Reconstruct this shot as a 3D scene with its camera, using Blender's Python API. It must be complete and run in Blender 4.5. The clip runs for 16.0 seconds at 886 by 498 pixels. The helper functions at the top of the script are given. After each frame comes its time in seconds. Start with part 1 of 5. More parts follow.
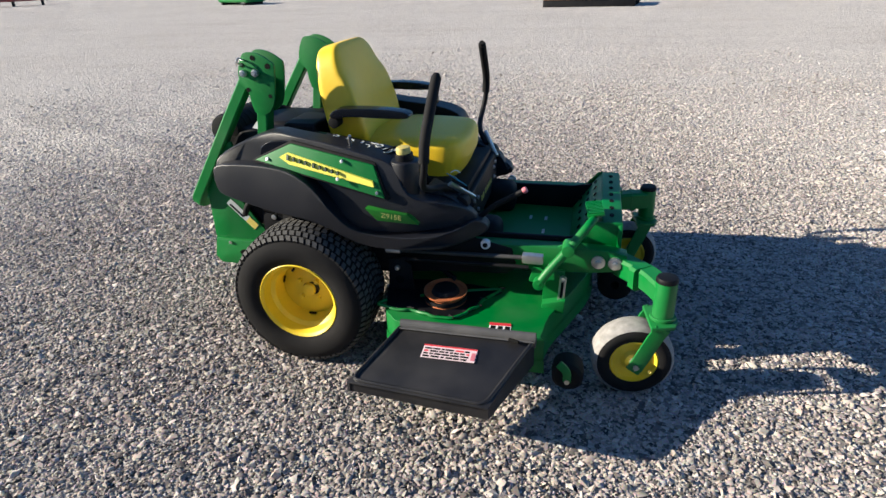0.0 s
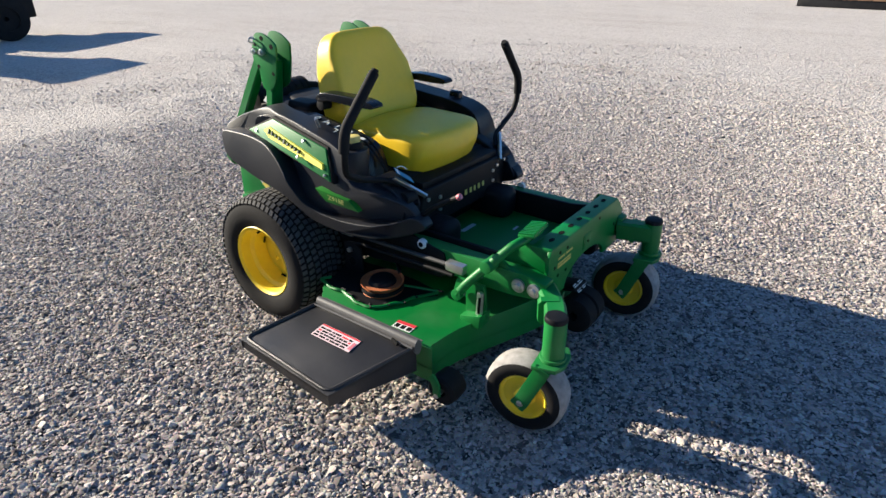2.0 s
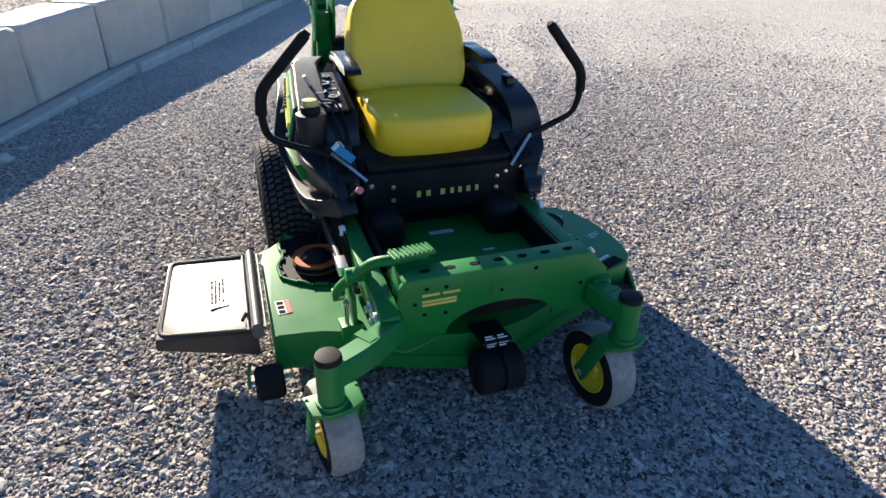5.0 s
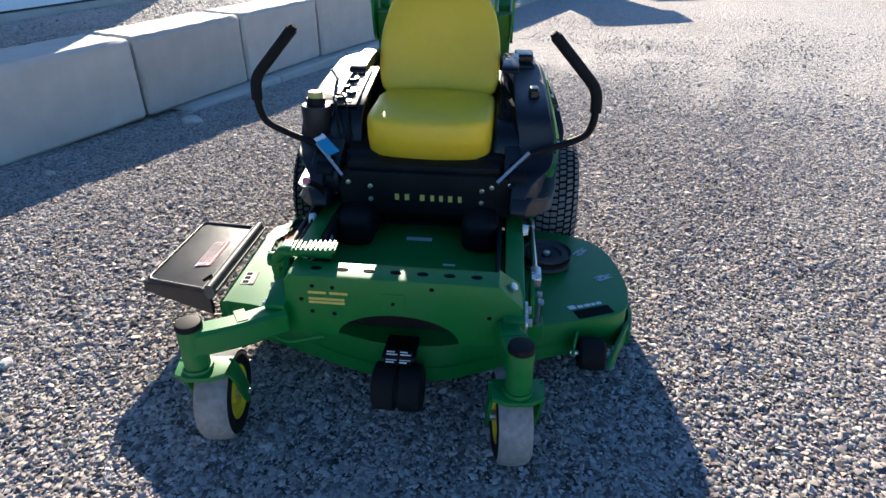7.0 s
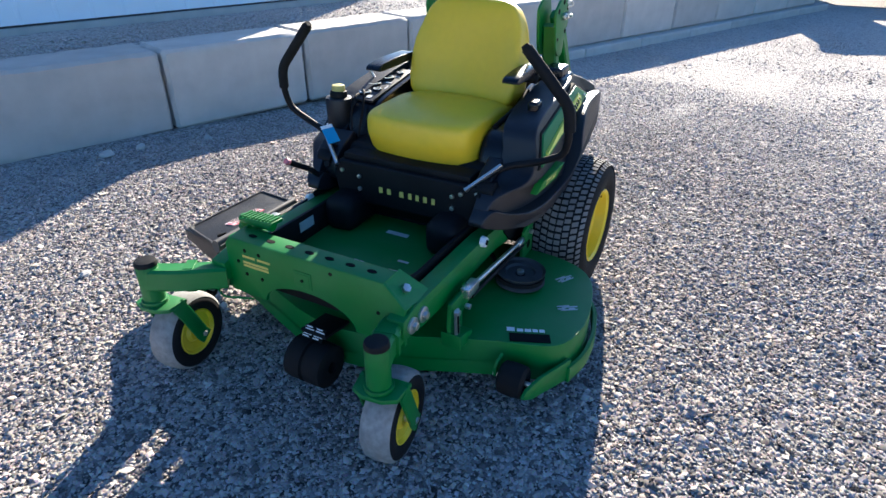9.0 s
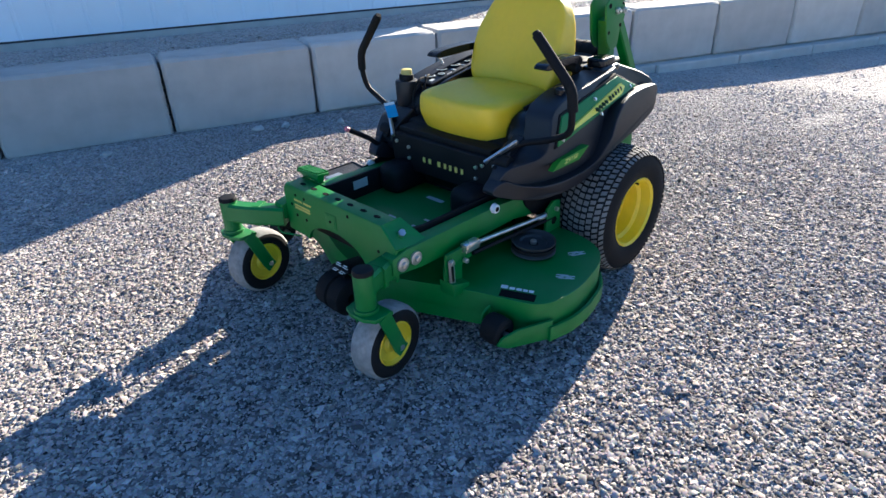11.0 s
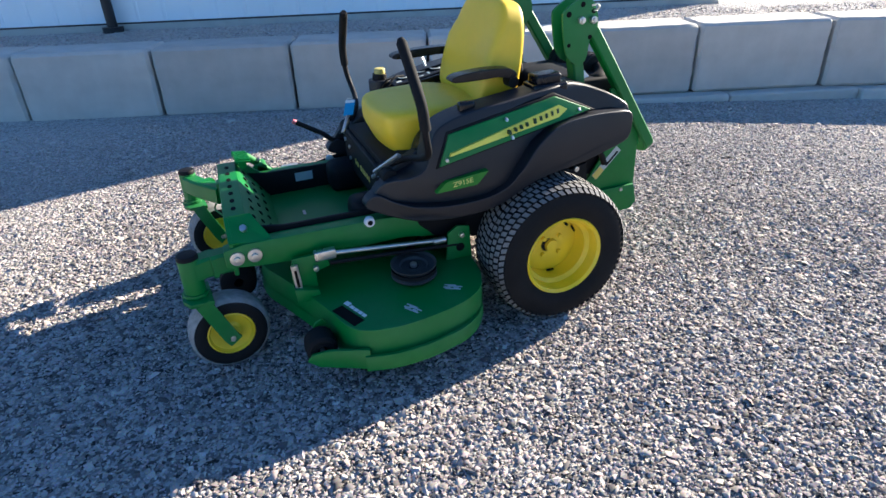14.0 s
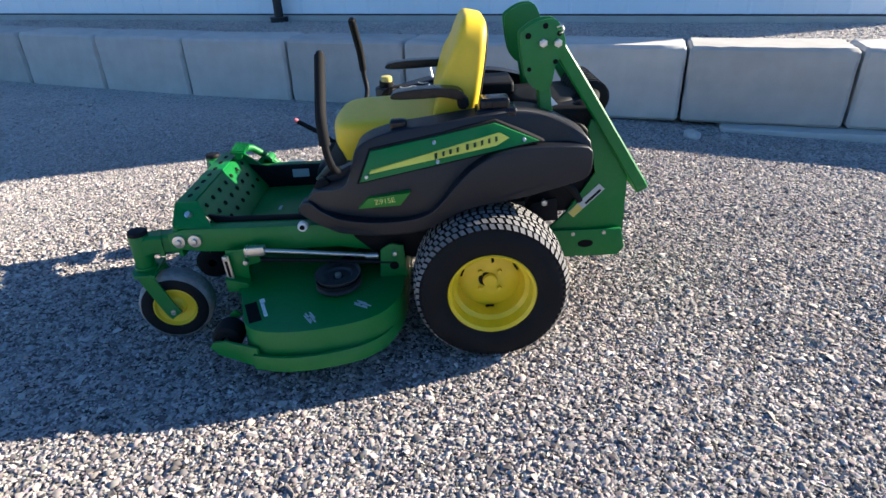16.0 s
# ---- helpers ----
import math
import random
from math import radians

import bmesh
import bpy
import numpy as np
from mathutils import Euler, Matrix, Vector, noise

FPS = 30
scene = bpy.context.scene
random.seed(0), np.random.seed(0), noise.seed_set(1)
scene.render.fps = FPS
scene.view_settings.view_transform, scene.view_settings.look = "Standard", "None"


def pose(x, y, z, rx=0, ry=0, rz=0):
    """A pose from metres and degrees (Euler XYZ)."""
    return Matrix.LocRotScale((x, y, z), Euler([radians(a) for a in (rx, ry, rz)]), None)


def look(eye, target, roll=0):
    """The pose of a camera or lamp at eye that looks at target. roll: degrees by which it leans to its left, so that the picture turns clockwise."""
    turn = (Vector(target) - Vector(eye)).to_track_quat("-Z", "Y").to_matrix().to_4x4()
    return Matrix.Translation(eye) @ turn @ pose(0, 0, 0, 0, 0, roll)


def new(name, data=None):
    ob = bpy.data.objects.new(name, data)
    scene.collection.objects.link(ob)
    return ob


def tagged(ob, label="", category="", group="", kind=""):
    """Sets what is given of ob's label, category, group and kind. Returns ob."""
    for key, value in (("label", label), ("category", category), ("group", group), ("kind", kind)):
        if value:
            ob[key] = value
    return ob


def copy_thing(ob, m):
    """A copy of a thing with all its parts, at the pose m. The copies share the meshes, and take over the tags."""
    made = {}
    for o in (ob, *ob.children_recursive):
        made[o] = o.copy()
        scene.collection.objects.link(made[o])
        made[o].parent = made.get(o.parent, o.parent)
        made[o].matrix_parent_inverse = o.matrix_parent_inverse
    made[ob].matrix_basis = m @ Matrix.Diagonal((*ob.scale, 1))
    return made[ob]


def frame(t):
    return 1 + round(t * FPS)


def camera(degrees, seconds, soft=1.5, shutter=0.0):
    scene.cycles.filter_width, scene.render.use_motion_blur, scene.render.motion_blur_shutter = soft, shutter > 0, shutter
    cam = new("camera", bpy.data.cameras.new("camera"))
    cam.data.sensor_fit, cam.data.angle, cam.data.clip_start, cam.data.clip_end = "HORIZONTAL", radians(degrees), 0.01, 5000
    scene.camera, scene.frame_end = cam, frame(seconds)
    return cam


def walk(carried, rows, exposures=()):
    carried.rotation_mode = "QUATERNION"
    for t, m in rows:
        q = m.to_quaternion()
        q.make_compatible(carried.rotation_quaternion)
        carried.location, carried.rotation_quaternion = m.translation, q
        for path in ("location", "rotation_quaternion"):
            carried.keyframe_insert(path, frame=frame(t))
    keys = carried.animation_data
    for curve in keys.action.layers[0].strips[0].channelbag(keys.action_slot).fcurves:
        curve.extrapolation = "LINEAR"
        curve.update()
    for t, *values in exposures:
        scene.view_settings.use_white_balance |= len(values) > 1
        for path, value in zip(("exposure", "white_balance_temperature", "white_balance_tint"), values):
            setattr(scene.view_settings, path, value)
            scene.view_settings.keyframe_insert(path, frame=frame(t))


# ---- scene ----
cam = camera(72.7, 16.0)
EXPOSURES = [(0.0, 1.22, 5800, 5), (2.5, 1.50, 5900, 6), (4.0, 1.66, 5950, 6), (7.0, 1.72, 5820, 7), (9.0, 1.99, 5660, 7), (12.0, 1.95, 5680, 7), (14.0, 1.91, 5700, 7), (16.0, 1.73, 5720, 7)]
PATH = [
    (0, (1.131, -2.489, 1.487), (0.676, -0.741, 0.63), -2.5),
    (0.5, (1.417, -2.441, 1.483), (0.836, -0.728, 0.629), -2.4),
    (1, (1.598, -2.288, 1.472), (0.868, -0.631, 0.621), -1.8),
    (1.5, (1.809, -2.161, 1.489), (0.91, -0.596, 0.628), -1.1),
    (2, (2.072, -2.05, 1.514), (1.012, -0.604, 0.628), -0.4),
    (2.5, (2.188, -1.85, 1.486), (0.984, -0.537, 0.578), 0.4),
    (3, (2.283, -1.656, 1.498), (0.961, -0.48, 0.565), 1.1),
    (3.5, (2.469, -1.422, 1.519), (1.056, -0.376, 0.566), 1.7),
    (4, (2.593, -1.204, 1.538), (1.102, -0.29, 0.567), 1.9),
    (4.2, (2.608, -1.108, 1.533), (1.088, -0.253, 0.555), 2.0),
    (6.3, (2.693, -0.061, 1.503), (0.957, 0.036, 0.514), 0.6),
    (6.5, (2.681, 0.023, 1.505), (0.942, 0.042, 0.518), 0.6),
    (7, (2.692, 0.281, 1.507), (0.964, 0.115, 0.513), 0.6),
    (7.5, (2.665, 0.516, 1.511), (0.966, 0.173, 0.512), 0.6),
    (8, (2.543, 0.681, 1.475), (0.888, 0.165, 0.478), 0.6),
    (8.5, (2.472, 0.864, 1.488), (0.871, 0.187, 0.5), 0.6),
    (9, (2.482, 1.149, 1.506), (0.94, 0.325, 0.535), 0.2),
    (9.5, (2.558, 1.343, 1.502), (1.083, 0.388, 0.548), -0.2),
    (9.7, (2.602, 1.41, 1.494), (1.155, 0.409, 0.543), -0.4),
    (11.8, (2.175, 2.025, 1.485), (1.093, 0.631, 0.544), -2.2),
    (12, (2.096, 2.083, 1.489), (1.05, 0.661, 0.549), -2.1),
    (12.5, (1.85, 2.289, 1.5), (0.905, 0.798, 0.56), -2.2),
    (13, (1.637, 2.372, 1.481), (0.8, 0.817, 0.542), -2.1),
    (13.5, (1.416, 2.378, 1.47), (0.698, 0.765, 0.532), -2.2),
    (14, (1.186, 2.423, 1.461), (0.598, 0.759, 0.52), -2.4),
    (14.5, (0.923, 2.492, 1.47), (0.473, 0.784, 0.532), -2.6),
    (15, (0.697, 2.473, 1.461), (0.394, 0.735, 0.52), -2.5),
    (15.5, (0.483, 2.44, 1.472), (0.33, 0.677, 0.54), -2.3),
    (16, (0.213, 2.503, 1.478), (0.217, 0.731, 0.55), -2.1),
]
walk(cam, [(t, look(eye, target, roll)) for t, eye, target, roll in PATH], EXPOSURES)

# ------------------------------------------------------------ world and sun
SUN_EL, SUN_AZ = 22.5, 14.6          # elevation, and the heading of the shadows from +x towards +y
sun_from = Vector((-math.cos(radians(SUN_AZ)) * math.cos(radians(SUN_EL)),
                   -math.sin(radians(SUN_AZ)) * math.cos(radians(SUN_EL)), math.sin(radians(SUN_EL))))
sun = new("sun", bpy.data.lights.new("sun", "SUN"))
sun.data.energy, sun.data.angle, sun.data.color = 4.85, radians(0.5), (1.0, 0.82, 0.61)
sun.matrix_world = look(sun_from * 40, (0, 0, 0))
world = bpy.data.worlds.new("world")
world.use_nodes = True
sky = world.node_tree.nodes.new("ShaderNodeTexSky")
sky.sky_type, sky.sun_disc = "NISHITA", False
sky.air_density, sky.ozone_density, sky.dust_density = 1.1, 7.0, 0.3
sky.sun_elevation, sky.sun_rotation = radians(SUN_EL), math.atan2(sun_from.x, sun_from.y)
back = world.node_tree.nodes["Background"]
back.inputs["Strength"].default_value = 0.056
world.node_tree.links.new(sky.outputs[0], back.inputs["Color"])
scene.world = world


# ------------------------------------------------------------ materials
def material(name, color, rough=0.5, metal=0.0, vary=0.12, scale=40.0, bump=0.0, bump_scale=200.0, dust=0.0,
             dust_color=(0.42, 0.39, 0.36), coat=0.0, spec=0.5):
    """A painted, moulded or metal surface: two scales of colour change, fine relief and a film of dust in patches."""
    m = bpy.data.materials.new(name)
    m.use_nodes = True
    n, l = m.node_tree.nodes, m.node_tree.links
    b = n["Principled BSDF"]
    b.inputs["Metallic"].default_value = metal
    b.inputs["Coat Weight"].default_value = coat
    b.inputs["Specular IOR Level"].default_value = spec
    b.inputs["Coat Roughness"].default_value = 0.15
    co = n.new("ShaderNodeTexCoord")
    fine, broad = n.new("ShaderNodeTexNoise"), n.new("ShaderNodeTexNoise")
    for node, sc, det in ((fine, scale, 6), (broad, scale / 9, 4)):
        node.inputs["Scale"].default_value, node.inputs["Detail"].default_value = sc, det
        l.new(co.outputs["Object"], node.inputs["Vector"])
    mix = n.new("ShaderNodeMix")
    mix.data_type = "RGBA"
    mix.inputs[6].default_value = (*[c * (1 - vary) for c in color], 1)
    mix.inputs[7].default_value = (*[min(1, c * (1 + vary)) for c in color], 1)
    l.new(fine.outputs[0], mix.inputs[0])
    out = mix.outputs[2]
    if dust:
        ramp = n.new("ShaderNodeValToRGB")
        ramp.color_ramp.elements[0].position, ramp.color_ramp.elements[1].position = 0.42, 0.72
        ramp.color_ramp.elements[1].color = (dust, dust, dust, 1)
        l.new(broad.outputs[0], ramp.inputs[0])
        dm = n.new("ShaderNodeMix")
        dm.data_type = "RGBA"
        dm.inputs[7].default_value = (*dust_color, 1)
        l.new(ramp.outputs[0], dm.inputs[0])
        l.new(out, dm.inputs[6])
        out = dm.outputs[2]
    l.new(out, b.inputs["Base Color"])
    rr = n.new("ShaderNodeMapRange")
    rr.inputs[3].default_value, rr.inputs[4].default_value = max(0.02, rough - 0.12), min(1, rough + 0.12)
    l.new(broad.outputs[0], rr.inputs[0])
    l.new(rr.outputs[0], b.inputs["Roughness"])
    if bump:
        grain, bp = n.new("ShaderNodeTexNoise"), n.new("ShaderNodeBump")
        grain.inputs["Scale"].default_value, grain.inputs["Detail"].default_value = bump_scale, 3
        bp.inputs["Strength"].default_value, bp.inputs["Distance"].default_value = bump, 0.002
        l.new(co.outputs["Object"], grain.inputs["Vector"])
        l.new(grain.outputs[0], bp.inputs["Height"])
        l.new(bp.outputs[0], b.inputs["Normal"])
    return m


GREEN = material("green_paint", (0.003, 0.160, 0.024), 0.48, vary=0.10, dust=0.06, coat=0.0, spec=0.45)
YELLOW = material("yellow_paint", (0.82, 0.60, 0.010), 0.42, vary=0.06, dust=0.10)
VINYL = material("yellow_vinyl", (0.82, 0.555, 0.016), 0.42, vary=0.06, scale=30, bump=0.12, bump_scale=900, dust=0.06)
PLASTIC = material("charcoal_plastic", (0.0036, 0.0048, 0.0100), 0.48, vary=0.15, bump=0.15, bump_scale=1400, dust=0.01, spec=0.52)
GLOSS = material("glossy_black_plastic", (0.0040, 0.0048, 0.0080), 0.25, vary=0.12, bump=0.06, bump_scale=900, dust=0.0, spec=0.34)
BLACK = material("black_paint", (0.0036, 0.0040, 0.0060), 0.60, vary=0.15, dust=0.02, spec=0.2)
RUBBER = material("black_rubber", (0.008, 0.008, 0.009), 0.8, vary=0.2, bump=0.2, bump_scale=600, dust=0.02, spec=0.22)
TREAD = material("dusty_rubber", (0.145, 0.143, 0.140), 0.9, vary=0.5, scale=45, bump=0.3, bump_scale=500, dust=0.6, dust_color=(0.26, 0.255, 0.25))
# a darker tread for the right rear tyre
DARK_TREAD = material("dark_rubber", (0.045, 0.045, 0.045), 0.85, vary=0.5, scale=45, bump=0.3, bump_scale=500, dust=0.3, dust_color=(0.16, 0.155, 0.15))
PALE = material("chalky_rubber", (0.30, 0.29, 0.28), 0.9, vary=0.55, scale=48, bump=0.5, bump_scale=300, dust=0.5, dust_color=(0.16, 0.155, 0.15))
CHUTE = material("moulded_rubber", (0.014, 0.014, 0.016), 0.42, vary=0.18, bump=0.30, bump_scale=700, dust=0.06, spec=0.45)
GREY = material("grey_strip", (0.07, 0.07, 0.072), 0.5, vary=0.2, dust=0.3)
FUEL = material("faded_yellow_cap", (0.52, 0.44, 0.13), 0.55, vary=0.2, dust=0.3)
STEEL = material("zinc_steel", (0.62, 0.62, 0.60), 0.32, metal=0.9, vary=0.15)
RUST = material("rusty_steel", (0.42, 0.12, 0.035), 0.75, vary=0.4, scale=30, bump=0.4, dust=0.25, dust_color=(0.16, 0.07, 0.03))
WHITE = material("white_label", (0.78, 0.78, 0.76), 0.5, vary=0.05)
LETTER = material("dull_yellow_print", (0.72, 0.68, 0.22), 0.5, vary=0.08)
PINK = material("pale_pink_label", (0.72, 0.58, 0.60), 0.5, vary=0.06)
PINK2 = material("red_print", (0.55, 0.16, 0.20), 0.5, vary=0.08)
RED = material("red_label", (0.62, 0.035, 0.05), 0.5, vary=0.08)
INK = material("black_ink", (0.008, 0.008, 0.008), 0.85, spec=0.1)
SPINDLE = material("dusty_black_steel", (0.022, 0.022, 0.024), 0.62, vary=0.3, dust=0.35, dust_color=(0.15, 0.15, 0.15))
BLUE = material("blue_tag", (0.03, 0.27, 0.50), 0.5, vary=0.06)
OLIVE = material("dark_green_ink", (0.012, 0.040, 0.010), 0.6, vary=0.1)
GOLD = material("gold_lettering", (0.62, 0.52, 0.12), 0.5, vary=0.1)
LEAF = material("leaf_green_decal", (0.025, 0.20, 0.02), 0.4, vary=0.08)
LIME = material("pale_yellow_stripe", (0.80, 0.74, 0.10), 0.4, vary=0.05)
SILVER = material("grey_decal", (0.46, 0.50, 0.50), 0.45, vary=0.1)


def concrete():
    m = material("cast_concrete", (0.51, 0.490, 0.455), 0.9, vary=0.24, scale=5, bump=0.5, bump_scale=90, dust=0.30, dust_color=(0.36, 0.35, 0.33))
    n, l = m.node_tree.nodes, m.node_tree.links
    info, hue = n.new("ShaderNodeObjectInfo"), n.new("ShaderNodeHueSaturation")
    rng = n.new("ShaderNodeMapRange")
    rng.inputs[3].default_value, rng.inputs[4].default_value = 0.86, 1.10
    l.new(info.outputs["Random"], rng.inputs[0])
    b = n["Principled BSDF"]
    src = b.inputs["Base Color"].links[0].from_socket
    l.new(src, hue.inputs["Color"])
    l.new(rng.outputs[0], hue.inputs["Value"])
    l.new(hue.outputs[0], b.inputs["Base Color"])
    return m


CONCRETE = concrete()


def gravel_ground():
    """Crushed stone seen from further off: pale stones of two sizes, dust and worn wheel tracks."""
    m = bpy.data.materials.new("gravel_bed")
    m.use_nodes = True
    n, l = m.node_tree.nodes, m.node_tree.links
    b = n["Principled BSDF"]
    b.inputs["Roughness"].default_value = 0.95
    b.inputs["Diffuse Roughness"].default_value = 0.1
    b.inputs["Specular IOR Level"].default_value = 0.06
    geo = n.new("ShaderNodeNewGeometry")
    cell = n.new("ShaderNodeTexVoronoi")
    cell.inputs["Scale"].default_value = 46
    small = n.new("ShaderNodeTexVoronoi")
    small.inputs["Scale"].default_value = 17
    broad = n.new("ShaderNodeTexNoise")
    broad.inputs["Scale"].default_value, broad.inputs["Detail"].default_value = 0.35, 6
    for node in (cell, small, broad):
        l.new(geo.outputs["Position"], node.inputs["Vector"])
    # dark tones put the shade between the loose stones into the bed's colour
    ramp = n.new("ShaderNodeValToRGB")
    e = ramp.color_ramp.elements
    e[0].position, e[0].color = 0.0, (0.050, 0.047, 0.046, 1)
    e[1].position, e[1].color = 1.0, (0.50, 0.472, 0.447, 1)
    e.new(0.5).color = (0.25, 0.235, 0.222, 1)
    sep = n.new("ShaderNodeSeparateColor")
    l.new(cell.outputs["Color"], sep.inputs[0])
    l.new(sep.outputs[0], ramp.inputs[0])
    # wheel tracks stretch the dust into long streaks
    stretch, streak = n.new("ShaderNodeMapping"), n.new("ShaderNodeTexNoise")
    stretch.inputs["Scale"].default_value = (0.16, 1.5, 1.0)
    stretch.inputs["Rotation"].default_value = (0, 0, 0.25)
    streak.inputs["Scale"].default_value, streak.inputs["Detail"].default_value, streak.inputs["Roughness"].default_value = 0.9, 8, 0.7
    l.new(geo.outputs["Position"], stretch.inputs["Vector"])
    l.new(stretch.outputs[0], streak.inputs["Vector"])
    blend = n.new("ShaderNodeMix")
    blend.inputs[0].default_value = 0.55
    l.new(broad.outputs[0], blend.inputs[2])
    l.new(streak.outputs[0], blend.inputs[3])
    tone = n.new("ShaderNodeValToRGB")
    t = tone.color_ramp.elements
    t[0].position, t[0].color = 0.36, (0.43, 0.362, 0.312, 1)
    t[1].position, t[1].color = 0.64, (0.61, 0.562, 0.51, 1)
    t.new(0.48).color = (0.53, 0.485, 0.44, 1)
    l.new(blend.outputs[0], tone.inputs[0])
    # past the loose stone the darkening ends; the bed is trodden fine and dusty
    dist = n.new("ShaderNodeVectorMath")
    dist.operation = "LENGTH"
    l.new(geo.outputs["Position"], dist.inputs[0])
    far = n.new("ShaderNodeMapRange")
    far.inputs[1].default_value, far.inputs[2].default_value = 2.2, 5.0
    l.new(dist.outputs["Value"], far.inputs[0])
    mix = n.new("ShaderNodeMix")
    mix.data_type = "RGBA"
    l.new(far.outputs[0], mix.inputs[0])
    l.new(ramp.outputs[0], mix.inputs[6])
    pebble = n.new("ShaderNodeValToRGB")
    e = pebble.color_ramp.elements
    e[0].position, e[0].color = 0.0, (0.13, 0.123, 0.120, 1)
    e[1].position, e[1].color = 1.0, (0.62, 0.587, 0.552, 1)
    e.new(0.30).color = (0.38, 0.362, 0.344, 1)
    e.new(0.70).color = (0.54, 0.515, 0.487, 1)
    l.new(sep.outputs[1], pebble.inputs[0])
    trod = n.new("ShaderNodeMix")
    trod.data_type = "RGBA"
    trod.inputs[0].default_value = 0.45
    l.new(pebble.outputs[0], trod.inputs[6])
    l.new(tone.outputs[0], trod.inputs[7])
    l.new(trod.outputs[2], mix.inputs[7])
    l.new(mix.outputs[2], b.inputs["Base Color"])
    add = n.new("ShaderNodeMath")
    add.operation = "MULTIPLY_ADD"
    add.inputs[1].default_value = 0.5
    l.new(small.outputs["Distance"], add.inputs[0])
    l.new(cell.outputs["Distance"], add.inputs[2])
    bump = n.new("ShaderNodeBump")
    bump.invert = True
    bump.inputs["Strength"].default_value, bump.inputs["Distance"].default_value = 0.8, 0.017
    l.new(add.outputs[0], bump.inputs["Height"])
    l.new(bump.outputs[0], b.inputs["Normal"])
    return m


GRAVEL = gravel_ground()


def stone_material():
    m = bpy.data.materials.new("crushed_stone")
    m.use_nodes = True
    n, l = m.node_tree.nodes, m.node_tree.links
    b = n["Principled BSDF"]
    b.inputs["Roughness"].default_value = 0.9
    b.inputs["Diffuse Roughness"].default_value = 0.15
    b.inputs["Specular IOR Level"].default_value = 0.12
    geo, ramp = n.new("ShaderNodeNewGeometry"), n.new("ShaderNodeValToRGB")
    e = ramp.color_ramp.elements
    e[0].position, e[0].color = 0.0, (0.085, 0.080, 0.080, 1)
    e[1].position, e[1].color = 1.0, (0.58, 0.55, 0.525, 1)
    for p, c in ((0.22, (0.235, 0.220, 0.212)), (0.5, (0.42, 0.388, 0.368)), (0.68, (0.42, 0.375, 0.350)), (0.80, (0.455, 0.428, 0.405)), (0.93, (0.49, 0.462, 0.438))):
        e.new(p).color = (*c, 1)
    l.new(geo.outputs["Random Per Island"], ramp.inputs[0])
    grain, mul = n.new("ShaderNodeTexNoise"), n.new("ShaderNodeMix")
    grain.inputs["Scale"].default_value, grain.inputs["Detail"].default_value = 160, 4
    l.new(geo.outputs["Position"], grain.inputs["Vector"])
    mul.data_type, mul.blend_type = "RGBA", "MULTIPLY"
    mul.inputs[0].default_value = 0.5
    # the stone colour grows paler away from where the machine stands
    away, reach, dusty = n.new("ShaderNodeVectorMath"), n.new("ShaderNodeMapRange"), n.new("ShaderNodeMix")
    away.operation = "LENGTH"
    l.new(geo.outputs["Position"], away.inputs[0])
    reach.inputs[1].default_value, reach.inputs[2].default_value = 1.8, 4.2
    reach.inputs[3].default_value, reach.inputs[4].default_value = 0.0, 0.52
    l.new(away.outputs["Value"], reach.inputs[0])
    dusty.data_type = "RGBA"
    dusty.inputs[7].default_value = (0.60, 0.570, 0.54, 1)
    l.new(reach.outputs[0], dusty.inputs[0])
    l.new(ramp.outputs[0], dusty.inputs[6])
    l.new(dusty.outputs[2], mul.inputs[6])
    l.new(grain.outputs["Color"], mul.inputs[7])
    hue = n.new("ShaderNodeHueSaturation")
    hue.inputs["Saturation"].default_value, hue.inputs["Value"].default_value = 1.45, 1.39
    l.new(mul.outputs[2], hue.inputs["Color"])
    l.new(hue.outputs[0], b.inputs["Base Color"])
    return m


STONE = stone_material()


def siding_material():
    return material("painted_sheet_metal", (0.82, 0.90, 0.97), 0.45, vary=0.03, scale=6, dust=0.12, dust_color=(0.55, 0.54, 0.52))


SIDING = siding_material()


# ------------------------------------------------------------ mesh helpers
def part(name, bm, mat, parent=None, label="", smooth=True):
    """Links a bmesh as one mesh object, under parent if given."""
    bmesh.ops.recalc_face_normals(bm, faces=bm.faces)
    me = bpy.data.meshes.new(name)
    bm.to_mesh(me)
    bm.free()
    me.materials.append(mat)
    if smooth:
        me.shade_smooth()
        me.set_sharp_from_angle(angle=radians(38))
    ob = new(name, me)
    if parent is not None:
        ob.parent = parent
    if label:
        tagged(ob, label)
    return ob


def share(name, me, m, parent, label=""):
    """Another object on the same mesh."""
    ob = new(name, me)
    ob.matrix_world = m
    ob.parent = parent
    if label:
        tagged(ob, label)
    return ob


def bevel(bm, w, seg=2, angle=30):
    if w <= 0:
        return
    es = [e for e in bm.edges if len(e.link_faces) == 2 and e.calc_face_angle(0) > radians(angle)]
    bmesh.ops.bevel(bm, geom=es, offset=w, segments=seg, profile=0.6, affect="EDGES", clamp_overlap=True)


def box(lo, hi, w=0.006, seg=2, bm=None):
    new_bm = bmesh.new()
    bmesh.ops.create_cube(new_bm, size=1)
    for v in new_bm.verts:
        v.co = Vector([lo[i] + (v.co[i] + 0.5) * (hi[i] - lo[i]) for i in range(3)])
    bevel(new_bm, w, seg)
    return merge(bm, new_bm)


def merge(bm, other):
    if bm is None:
        return other
    tmp = bpy.data.meshes.new("tmp")
    other.to_mesh(tmp)
    other.free()
    bm.from_mesh(tmp)
    bpy.data.meshes.remove(tmp)
    return bm


